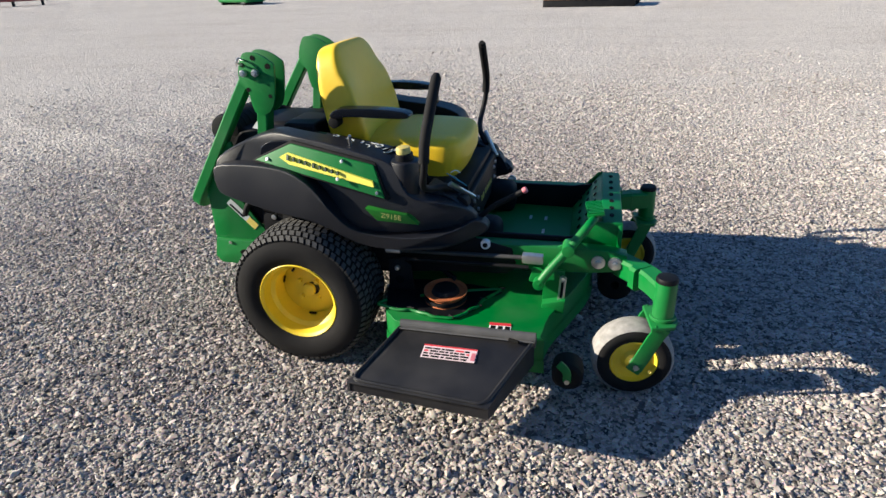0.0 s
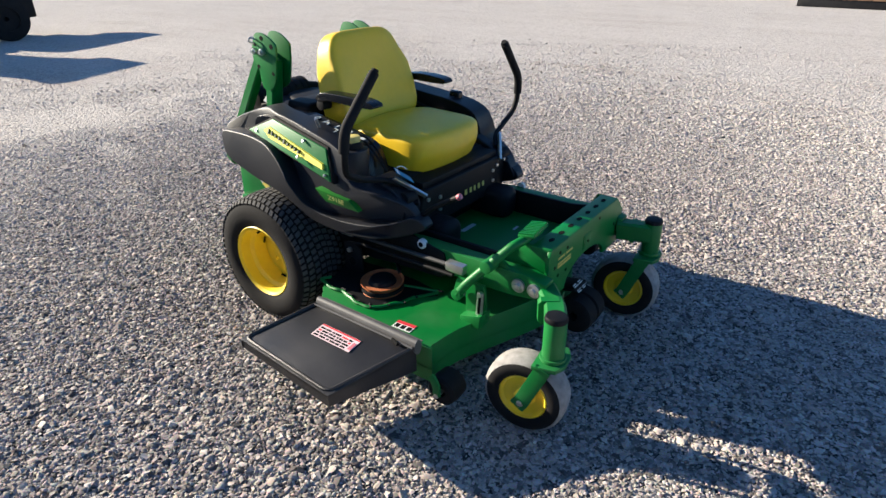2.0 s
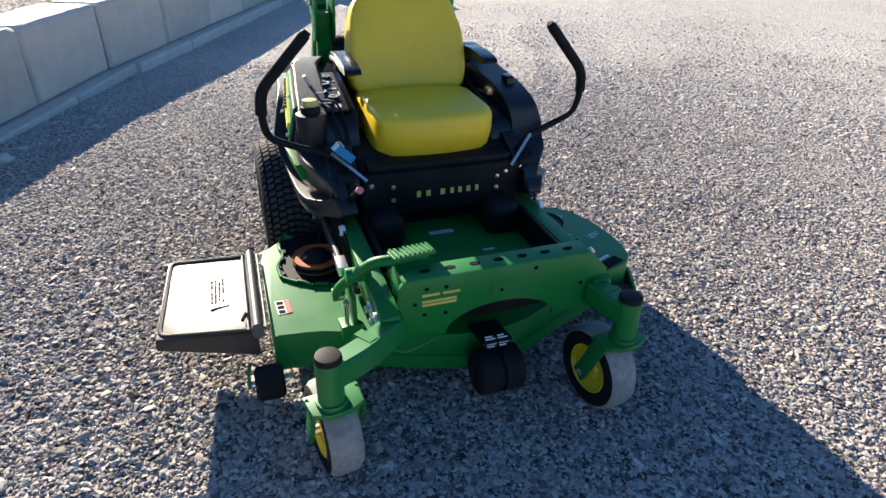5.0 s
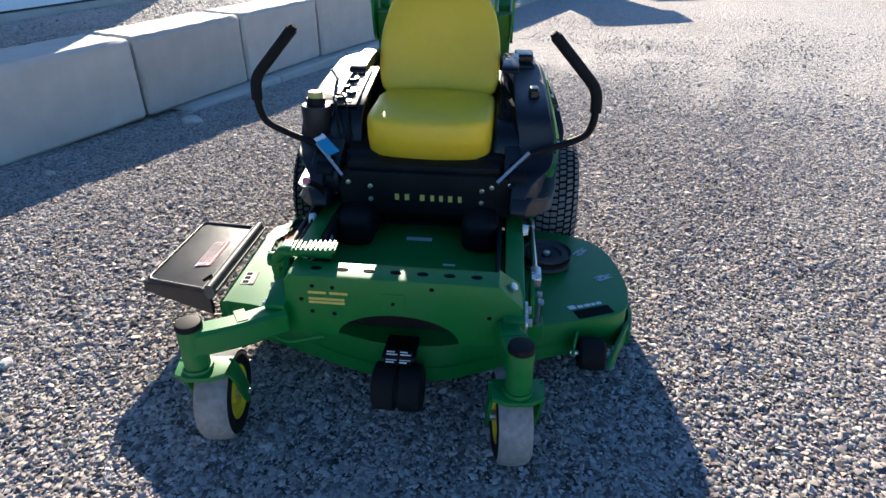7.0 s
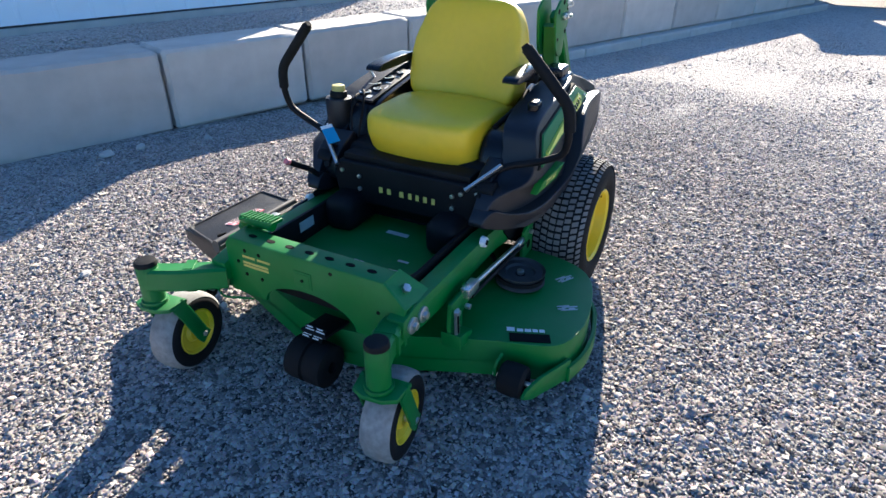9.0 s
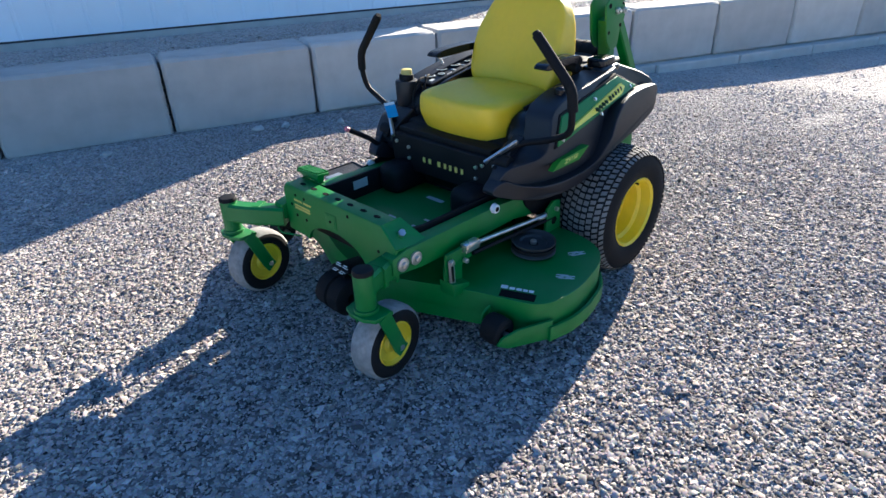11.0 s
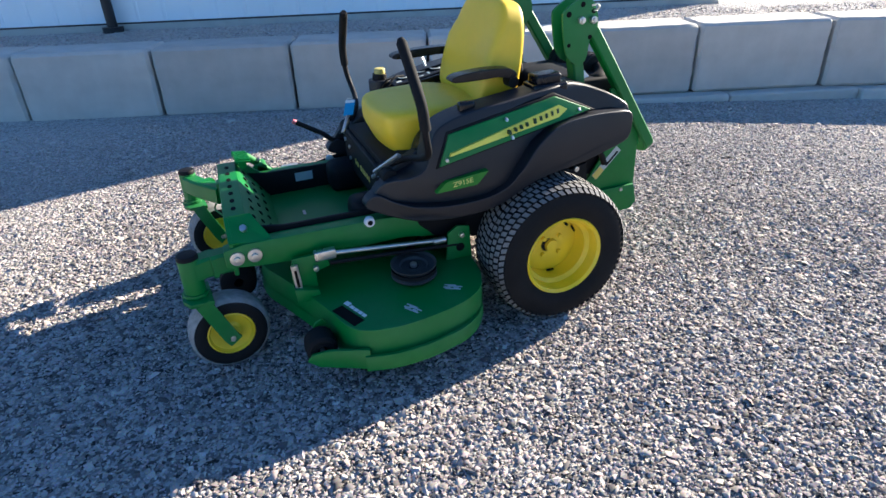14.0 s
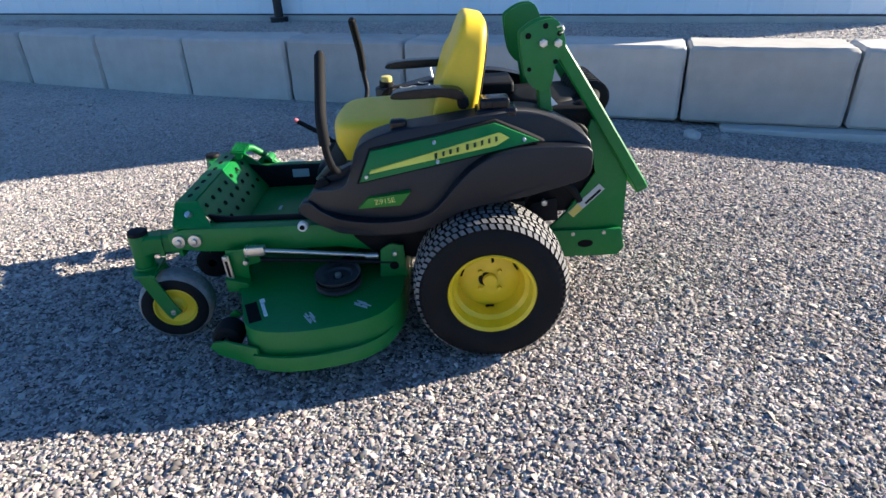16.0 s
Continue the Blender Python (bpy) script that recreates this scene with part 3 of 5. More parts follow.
def caster(axle, spindle, yaw, arm_from):
    """A front wheel in its fork, the upright tube over it, and the arm that carries the tube."""
    zc = 0.1525
    m = pose(axle[0], axle[1], zc, 0, 0, yaw)
    tyre = part("caster_wheel", placed(lathe([(-.036, .076), (-.050, .090), (-.054, .112), (-.049, .131), (-.035, .142), (0, .145), (.035, .142), (.049, .131), (.054, .112), (.050, .090), (.036, .076)], 56), m), RUBBER, mower, "small black ribbed tyre on a front fork")
    part("worn_tread", placed(lathe([(-.0495, .1325), (-.0370, .1440), (-.020, .1470), (0, .1478), (.020, .1470), (.0370, .1440), (.0495, .1325), (.045, .130), (0, .138), (-.045, .130)], 56), m), PALE, tyre, "chalk-grey worn tread")
    for f in (1, -1):
        part("rim", placed(lathe([(f * .046, .088), (f * .049, .082), (f * .036, .074), (f * .030, .042), (f * .042, .031), (f * .042, .014), (f * .012, .014), (f * .012, .078)], 44), m), YELLOW, tyre, "yellow dished rim")
    part("axle_bolt", placed(cyl((0, -.084, 0), (0, .084, 0), .010, seg=6, w=.002, bm=cyl((0, -.078, 0), (0, .078, 0), .016, seg=18)), m), STEEL, tyre)
    # the fork: a flat crown under the upright tube and two bent flat arms
    here = pose(axle[0], axle[1], 0, 0, 0, yaw)
    tip = here.inverted() @ Vector((*spindle, 0))
    bm = placed(prism([(-.050, -.080), (.030, -.072), (.050, -.03), (.050, .03), (.030, .072), (-.050, .080)], "z", 0.311, 0.327, .004), here @ Matrix.Translation((tip.x, tip.y * .5, 0)))
    fork = part("fork", bm, GREEN, mower, "green painted wheel fork")
    for f in (1, -1):
        a = [(tip.x - .010, tip.y * .5 + f * .072, .320), (tip.x - .028, f * .073, .277), (.004, f * .0725, zc), (-.010, f * .0725, zc - .020)]
        part("fork_arm", placed(tube(a, (.027, .0055), corner=.04, square=True), here), GREEN, fork)
    post = part("caster_post", cyl((*spindle, .317), (*spindle, .474), .037, seg=28, w=.003), GREEN, mower, "upright green tube over the front wheel")
    part("post_cap", cyl((*spindle, .472), (*spindle, .492), .039, .035, seg=28, w=.006), BLACK, post, "black rubber cap")
    part("grease_collar", cyl((*spindle, .327), (*spindle, .341), .044, seg=28, w=.003), GREEN, post)
    a, b = Vector(arm_from), Vector((*spindle, .424))
    arm = part("caster_arm", tube([a, a.lerp(b, .55) + Vector((0.02, 0, .004)), b], (.040, .036), corner=.06, square=True), GREEN, mower, "green box-section arm from the front frame")
    part("arm_collar", tube([a.lerp(b, .40), a.lerp(b, .52)], (.045, .041), square=True), GREEN, arm)
    return tyre


caster((1.330, .362), (1.411, .372), 7, (1.272, .335, .425))
caster((1.327, -.546), (1.415, -.555), 8, (1.270, -.338, .420))


# frame
def rail(s):
    y0, y1 = sorted((sided(.300, s), sided(.358, s)))
    prof = [(-.10, .36), (.42, .36), (.62, .40), (1.02, .405), (1.16, .412), (1.29, .432), (1.29, .498), (1.22, .512), (.72, .500), (.40, .47), (-.10, .47)]
    ob = part("frame_rail", prism(prof, "y", y0, y1, .006), GREEN, mower)
    for x in (1.186, 1.248):
        bm = cyl((x, sided(.356, s), .464), (x, sided(.367, s), .464), .026, seg=28, w=.003)
        washer = part("washer", bm, STEEL, ob, "large bright washer")
        cyl_b = cyl((x, sided(.366, s), .464), (x, sided(.378, s), .464), .013, seg=6, w=.0015)
        part("bolt", cyl_b, STEEL, ob)
    bm = cyl((.757, sided(.355, s), .500), (.757, sided(.374, s), .500), .021, .018, seg=24, w=.002)
    part("frame_bolt", bm, WHITE, ob, "pale ring bolt")
    part("frame_bolt_core", cyl((.757, sided(.369, s), .500), (.757, sided(.3765, s), .500), .010, seg=12), INK, ob)
    return ob


for s in (1, -1):
    rail(s)
    y0, y1 = sorted((sided(.357, s), sided(.364, s)))
    # flat black plate over the rail; on the right it reaches further forward
    front = [(.34, .34), (.50, .38), (.56, .44), (.60, .53)] if s > 0 else [(.34, .335), (.62, .366), (.84, .378), (.88, .41), (.86, .490), (.66, .535)]
    part("drive_cover", prism([(-.10, .30), *front, (-.10, .55)], "y", y0, y1, .003), BLACK, mower, "flat black plate over the side rail")


def front_plate():
    arch = [(.172 * math.cos(a) + .008, .382 + .088 * math.sin(a)) for a in [math.pi * (1 - k / 18) for k in range(19)]]
    pts = [(-.302, .388)] + [(y, z) for y, z in arch if z > .380] + [(.345, .388), (.348, .525), (.284, .594), (-.285, .594), (-.302, .570)]
    plate = part("front_plate", prism(pts, "x", 1.252, 1.268, .004), GREEN, mower, "green front crossmember with a cut-out arch")
    part("arch_back", prism([(-.24, .36), (.28, .36), (.26, .45), (.16, .49), (-.12, .49), (-.22, .45)], "x", 1.17, 1.18, .003), BLACK, plate)
    # bent top flange with slotted holes
    flange = part("top_flange", box((1.190, -.285, .582), (1.266, .284, .596), .005), GREEN, plate)
    for k in range(7):
        y = -.217 + k * .0733
        b = prism([(1.228 + .009 * math.cos(a), y + .016 * math.sin(a)) for a in [k2 * math.pi / 8 for k2 in range(16)]], "z", .5945, .5975, 0)
        part("slot", b, INK, flange)
    # sloping sheet behind the flange down to the floor, punched in three rows
    b = bmesh.new()
    q = [b.verts.new(p) for p in ((1.191, -.284, .589), (1.191, .283, .589), (1.075, .300, .420), (1.075, -.284, .420), (1.183, -.284, .584), (1.183, .283, .584), (1.067, .300, .415), (1.067, -.284, .415))]
    for f in ((0, 1, 2, 3), (4, 7, 6, 5), (0, 4, 5, 1), (2, 6, 7, 3), (0, 3, 7, 4), (1, 5, 6, 2)):
        b.faces.new([q[i] for i in f])
    part("toe_sheet", b, GREEN, plate)
    for k in range(7):
        for u in (.20, .46, .72):
            y, z, x = -.225 + k * .078 + (.039 if .4 < u < .5 else 0), .589 - u * .169, 1.191 - u * .116
            part("toe_hole", placed(cyl((0, 0, -.001), (0, 0, .0015), .010, seg=12), Matrix.Translation((x - .006, y, z + .004)) @ Matrix.Rotation(radians(-56), 4, "Y")), INK, plate)
    # pressed square with rounded corners and its screw
    part("pressed_mark", box((1.267, -.032, .487), (1.271, .032, .547), .010, 3), GREEN, plate)
    part("pressed_middle", box((1.270, -.025, .494), (1.2725, .025, .540), .008, 3), GREEN, plate)
    part("screw", cyl((1.2715, .0, .517), (1.276, .0, .517), .005, seg=10), INK, plate)
    for y, z in ((-.222, .560), (-.166, .558), (-.228, .470), (-.166, .466), (-.256, .512), (.262, .486), (.105, .572)):
        part("hole", cyl((1.267, y, z), (1.2695, y, z), .0065, seg=12), INK, plate)
    for y0, y1, z in ((-.235, -.185, .538), (-.175, -.125, .538), (-.235, -.135, .516), (-.235, -.135, .504)):
        part("lettering", box((1.267, y0, z - .004), (1.2695, y1, z + .004), 0), GOLD, plate, "faded gold lettering")
    part("corner_gusset", prism([(1.04, .485), (1.26, .490), (1.26, .594), (1.17, .594)], "y", -.289, -.277, .002), GREEN, plate)
    # the folded corner that runs down to the left rail, with its bolt
    b = bmesh.new()
    q = [b.verts.new(p) for p in ((1.266, .282, .594), (1.266, .350, .523), (1.110, .350, .500), (1.175, .282, .594), (1.266, .280, .584), (1.266, .346, .513), (1.110, .346, .492), (1.175, .280, .584))]
    for f in ((0, 1, 2, 3), (4, 7, 6, 5), (0, 4, 5, 1), (2, 6, 7, 3), (0, 3, 7, 4), (1, 5, 6, 2)):
        b.faces.new([q[i] for i in f])
    part("corner_fold", b, GREEN, plate)
    part("plate_bolt", cyl((1.205, .314, .550), (1.209, .326, .563), .014, seg=6, w=.002), STEEL, plate)
    return plate


front_plate()

floor_pan = part("floor_pan", box((.46, -.284, .395), (1.10, .284, .410), .004), GREEN, mower, "green steel foot platform")
part("floor_label", box((.700, -.045, .4105), (.722, .045, .4125), 0), SILVER, floor_pan, "pale grey label")
for x, y in ((.95, .12), (.95, -.02), (.88, .12)):
    part("floor_slot", box((x - .006, y - .02, .4105), (x + .006, y + .02, .412), 0), SILVER, floor_pan)
for s in (1, -1):
    y0, y1 = sorted((sided(.272, s), sided(.286, s)))
    side = part("floor_side", prism([(.50, .405), (1.09, .405), (1.15, .535), (1.06, .520), (.66, .512), (.50, .52)], "y", y0, y1, .003), BLACK, floor_pan)
    if s < 0:
        part("side_label", box((.86, -.2725, .455), (.94, -.2695, .495), 0), SILVER, side, "silver data plate")
    # dark rounded covers at the heels
    bm = box((.56, min(sided(.150, s), sided(.275, s)), .405), (.80, max(sided(.150, s), sided(.275, s)), .545), .05, 4)
    part("heel_cover", bm, BLACK, mower, "rounded black cover at the back of the platform")

# seat base and dash
base = part("seat_base", prism([(-.10, .42), (.60, .42), (.655, .50), (.655, .60), (.58, .70), (-.10, .72)], "y", -.275, .285, .015), BLACK, mower, "black seat box and chassis")
dash = part("dash_panel", prism([(-.268, .500), (.300, .500), (.318, .60), (.300, .665), (-.262, .665), (-.285, .60)], "x", .655, .688, .010, 3), BLACK, mower, "black panel below the seat")
x = -.092
for wl in (.034, .036, 0, .038, .030, .030, .034, .030):
    if wl:
        part("lettering", box((.6875, x + wl * .18, .561), (.6905, x + wl * .60, .584), 0), GOLD, dash, "worn pale yellow lettering bars")
        x += wl
    else:
        x += .016
for y, z in ((-.170, .560), (-.170, .612), (.245, .628), (.212, .565), (.212, .612), (-.245, .625), (.305, .640)):
    part("dash_bolt", cyl((.686, y, z), (.696, y, z), .009, seg=6, w=.0015), STEEL, dash)
part("dash_ledge", box((.56, -.25, .660), (.668, .27, .690), .008), BLACK, dash)
choke = part("park_lever", tube([(.66, -.335, .59), (.735, -.325, .600), (.775, -.325, .640), (.895, -.325, .714)], .011, corner=.03), BLACK, dash, "black hand lever with a pale end")
part("lever_tip", cyl((.893, -.325, .7128), (.908, -.325, .7220), .0115, seg=14, w=.003), PINK2, choke)


# side bodies
def lean(bm, s):
    for v in bm.verts:
        belly = max(0, 1 - abs(v.co.x - .24) / .46) * max(0, 1 - abs(v.co.z - .67) / .25)
        v.co.y += s * .062 * belly * min(1, max(0, (abs(v.co.y) - .36) / .078))
        v.co.y -= s * max(0, v.co.z - .76) * .24
        v.co.y -= s * (max(0, v.co.x - .50) * .10 + max(0, v.co.x - .60) * .45 * min(1, max(0, abs(v.co.y) - .36) / .06))
        # towards the tail the top slopes down to a ledge along the outer edge
        v.co.y -= s * max(0, v.co.z - .800) * .85 * min(1, max(0, .02 - v.co.x) / .20)
        v.co.y -= s * max(0, -.24 - v.co.x) * .20
    return bm


def side_body(s):
    def span(a, b):
        return tuple(sorted((sided(a, s), sided(b, s))))
    crown = [(-.306, .668), (-.324, .772), (-.290, .820), (-.210, .862)]
    if s > 0:
        crown += [(-.10, .900), (.0, .908), (.12, .898), (.25, .884), (.37, .872), (.465, .848), (.512, .816), (.532, .762), (.556, .700), (.610, .672)]
    else:
        crown += [(-.10, .898), (.0, .904), (.12, .892), (.25, .870), (.36, .846), (.425, .822), (.450, .790), (.480, .730), (.530, .700), (.610, .688)]
    foot = [(.690, .648), (.730, .600), (.745, .560), (.68, .532), (.54, .512), (.42, .505), (.34, .512), (.26, .538), (.17, .580), (.06, .610), (-.05, .622), (-.16, .636), (-.25, .655)]
    prof = rounded(crown + foot, 3)
    body = part("side_body", lean(prism(prof, "y", *(span(.330, .438) if s > 0 else span(.352, .438)), .044, 8), s), PLASTIC, mower, "charcoal moulded side panel")
    lip = rounded([(-.312, .670), (-.326, .735), (-.306, .778), (-.20, .792), (-.08, .794), (.02, .782), (.10, .745), (.165, .690), (.215, .630), (.262, .585), (.33, .560), (.44, .552), (.56, .560), (.66, .580), (.715, .606), (.752, .590), (.764, .556), (.69, .524), (.60, .507), (.52, .499), (.44, .495), (.35, .498), (.285, .511), (.245, .530), (.18, .565), (.095, .594), (-.03, .610), (-.13, .625), (-.24, .648)], 3)
    part("fender", lean(prism(lip, "y", *span(.335, .460), .022, 6), s), PLASTIC, body, "charcoal wheel-arch moulding")
    # rounded shroud at the front foot of the panel
    knee = rounded([(.53, .56), (.65, .56), (.682, .600), (.676, .650), (.632, .690), (.58, .712), (.53, .72)], 3)
    part("knee_shroud", prism(knee, "y", *(span(.282, .335) if s > 0 else span(.282, .380)), .022, 5), PLASTIC, body)
    # decal in a shallow frame
    nose = .505 if s > 0 else .402
    d0 = [(nose, .706), (nose - .045, .812 if s > 0 else .822), (.020, .878), (-.135, .809)]
    part("decal_rim", lean(prism([(nose + .013, .697), (nose - .040, .820 if s > 0 else .830), (.018, .888), (-.155, .805)], "y", *span(.40, .4400), .004), s), RUBBER, body)
    panel = part("decal_panel", lean(prism(d0, "y", *span(.40, .4445), .003), s), GREEN, body, "green badge panel")
    part("decal_stripe", lean(prism([(nose - .038, .738 if s > 0 else .748), (nose - .044, .749 if s > 0 else .768), (.008, .847), (-.028, .827), (.018, .806)], "y", *span(.40, .4468), 0), s), LIME, panel, "pale yellow stripe")
    # nine dark bars stand for the lettering
    u = 0
    for k in range(9):
        w = .0215 if k not in (0, 4) else .0235
        x0 = (.238 - u if s > 0 else .002 + u)
        x1 = x0 + (-w * .66 if s > 0 else w * .66)
        zc = .825 - ((x0 + x1) / 2 - .03) * .187
        a, b = min(x0, x1), max(x0, x1)
        hh = (.0185 - .033 * ((x0 + x1) / 2 - .03)) * (.82 if k in (0, 4) else .66)
        a, b = a + .0030, b - .0030
        part("lettering", lean(prism([(a, zc - hh * .6 + .0015), (b, zc - hh * .6), (b, zc + hh * .6), (a, zc + hh * .6 + .0015)], "y", *span(.40, .4485), 0), s), OLIVE, panel)
        u += w + (.012 if k == 3 else .0035)
    for px, pz in ((nose - .027, .728), (.235, .832), (.225, .772), (-.080, .818)):
        part("screw", lean(cyl((px, sided(.44, s), pz), (px, sided(.4495, s), pz), .0065, seg=10, w=.001), s), STEEL, panel)
    # model plate
    plate = part("model_plate", lean(prism([(.520, .602), (.480, .645), (.325, .668), (.365, .615)], "y", *span(.42, .4415), .002), s), LEAF, body, "bright green model plate")
    cu = bpy.data.curves.new("model_code", "FONT")
    cu.body, cu.size, cu.align_x, cu.align_y, cu.extrude = "Z915E", .029, "CENTER", "CENTER", .0006
    tmp = bpy.data.objects.new("model_code", cu)
    scene.collection.objects.link(tmp)
    bpy.context.view_layer.update()
    me = bpy.data.meshes.new_from_object(tmp.evaluated_get(bpy.context.evaluated_depsgraph_get()))
    bpy.data.objects.remove(tmp)
    me.materials.append(LETTER)
    tilt = 8
    turn = pose(.420, sided(.4422, s), .634, 90, 0, 180) if s > 0 else pose(.420, sided(.4422, s), .634, 90, 0, 0)
    turn = turn @ pose(0, 0, 0, 0, 0, tilt if s > 0 else -tilt)
    me.transform(turn)
    bm = bmesh.new()
    bm.from_mesh(me)
    lean(bm, s).to_mesh(me)
    bm.free()
    ob = new("model_code", me)
    ob.parent = plate
    tagged(ob, "yellow printed model code")
    return body


for s in (1, -1):
    side_body(s)


# consoles between the seat and the side bodies
def console(s):
    y0, y1 = sorted((sided(.236, s), sided(.350 if s > 0 else .405, s)))
    if s > 0:
        line = [(-.12, .68), (-.13, .80), (-.10, .862), (.02, .874), (.12, .852), (.22, .822), (.34, .812), (.45, .800), (.505, .775), (.535, .730), (.550, .66), (.555, .575), (.45, .56), (.10, .60)]
    else:
        line = [(-.12, .68), (-.13, .80), (-.10, .868), (.02, .880), (.20, .858), (.40, .822), (.455, .780), (.480, .715), (.500, .66), (.500, .575), (.45, .56), (.10, .60)]
    return part("console", prism(rounded(line, 3), "y", y0, y1, .028 if s > 0 else .016, 4), GLOSS, mower, "glossy black moulded side console")


left_console, right_console = console(1), console(-1)
# right: control panel with switches, filler neck and yellow cap
panel = part("control_panel", prism([(.10, .868), (.43, .818), (.432, .828), (.10, .880)], "y", -.385, -.262, .002), PLASTIC, right_console, "sloping switch panel")
for k, (px, py, w) in enumerate(((.37, -.335, .030), (.33, -.300, .020), (.28, -.345, .034), (.21, -.320, .030), (.17, -.35, .016), (.15, -.295, .016))):
    z = .879 - (px - .10) * .158
    part("dial", cyl((px, py, z - .004), (px, py, z + .006), w, w * .92, seg=22, w=.002), BLACK, panel)
    part("dial_ring", placed(lathe([(0, w * .82), (.003, w * .82), (.003, w * .62), (0, w * .62)], 22), Matrix.Translation((px, py, z + .006)) @ Matrix.Rotation(math.pi / 2, 4, "X")), SILVER, panel)
for px, py, u, v in ((.135, -.335, .012, .004), (.255, -.290, .004, .014), (.300, -.275, .016, .003), (.40, -.295, .012, .010), (.325, -.365, .014, .004), (.19, -.285, .003, .012)):
    z = .8815 - (px - .10) * .158
    part("print_bar", placed(box((-u, -v, -.001), (u, v, .0012), 0), pose(px, py, z, 0, 9, 0)), WHITE, panel)
part("key", tube([(.24, -.365, .860), (.245, -.382, .895), (.25, -.39, .912)], .006), STEEL, panel, "metal key in its switch")
neck = part("filler_neck", cyl((.466, -.402, .690), (.464, -.400, .836), .046, .054, seg=28, w=.012), PLASTIC, mower, "rounded charcoal filler pod")
part("filler_collar", cyl((.464, -.400, .830), (.461, -.400, .860), .034, seg=24, w=.003), BLACK, neck)
cap = cyl((.461, -.400, .858), (.460, -.400, .884), .028, .026, seg=12, w=.004)
part("fuel_cap", cap, FUEL, neck, "dusty pale yellow fuel cap")
# left: stacked black lids
part("console_lid", box((-.06, .285, .865), (.085, .385, .915), .012, 3), GLOSS, left_console, "black lid")
part("console_lid", box((-.035, .300, .908), (.070, .375, .950), .012, 3), GLOSS, left_console, "black lid")
part("console_bump", box((.33, .355, .82), (.39, .392, .900), .012, 3), GLOSS, left_console)
bm = tube([(.12, .262, .862), (.22, .266, .832), (.33, .262, .820), (.44, .258, .806)], .008)
part("console_hose", bm, BLACK, left_console)


# seat
def cushion(lo, hi, square):
    """A soft block: a fine grid over a cube, drawn in towards a rounded body of the given squareness."""
    bm = bmesh.new()
    bmesh.ops.create_cube(bm, size=2)
    bmesh.ops.subdivide_edges(bm, edges=bm.edges, cuts=13, use_grid_fill=True)
    for v in bm.verts:
        c = Vector([math.sin(q * math.pi / 2) * .35 + q * .65 for q in v.co])
        k = (abs(c.x) ** square + abs(c.y) ** square + abs(c.z) ** square) ** (-1 / square)
        v.co = Vector([(lo[i] + hi[i]) / 2 + c[i] * k * (hi[i] - lo[i]) / 2 for i in range(3)])
    return bm


seat = part("seat_cushion", cushion((.110, -.202, .652), (.642, .236, .850), 8), VINYL, mower, "yellow vinyl seat cushion")
for v in seat.data.vertices:
    u = (v.co.y - .017) / .215
    if v.co.z > .745:
        v.co.z += .010 * (1 - u * u) * min(1, max(0, (.64 - v.co.x) / .2)) - .040 * max(0, .32 - v.co.x) / .2
    v.co.x -= (.030 * u * u + .05 * max(0, .76 - v.co.z) / .11) * min(1, max(0, (v.co.x - .35) / .2))
part("seat_pan", box((.14, -.17, .640), (.54, .205, .668), .010), BLACK, seat, "black seat pan")
# backrest: a tapered slab with a rounded top, leaning back
def back_form(bm):
    for v in bm.verts:
        up = min(1, max(0, v.co.z / .394))
        v.co.y *= 1 - .27 * up ** 3 - .05 * (1 - up) ** 2
        if v.co.x > 0:
            # side bolsters up to two thirds of the height, and a softer head above
            v.co.x += (.026 * (abs(v.co.y) / .22) ** 3 - .012 * math.exp(-(v.co.y / .1) ** 2)) * (1 if up < .6 else max(0, 1 - (up - .6) / .15))
        v.co.x *= 1 - .36 * up * up
    return bm


BACK = pose(.158, .018, .806, 0, -13, 0)
back = part("backrest", placed(back_form(cushion((-.076, -.236, -.020), (.080, .236, .398), 7)), BACK), VINYL, seat, "tall yellow vinyl backrest")
part("back_shell", placed(back_form(cushion((-.084, -.200, .0), (-.02, .200, .372), 9)), BACK), BLACK, seat, "black shell on the back of the seat")
for s in (1, -1):
    y, tip = .02 + s * .265, .385 if s > 0 else .445
    prof = rounded([(.120, .950), (.145, .974), (.20, .982), (tip - .12, .984), (tip - .03, .978), (tip, .966), (tip - .012, .952), (tip - .12, .949), (.20, .950), (.145, .938)], 3)
    arm = part("armrest", prism(prof, "y", y - .029, y + .029, .012, 3), GLOSS, mower, "black padded armrest")
    part("arm_pivot", cyl((.125, y - s * .055, .918), (.125, y + s * .012, .918), .022, seg=20, w=.003), BLACK, arm)


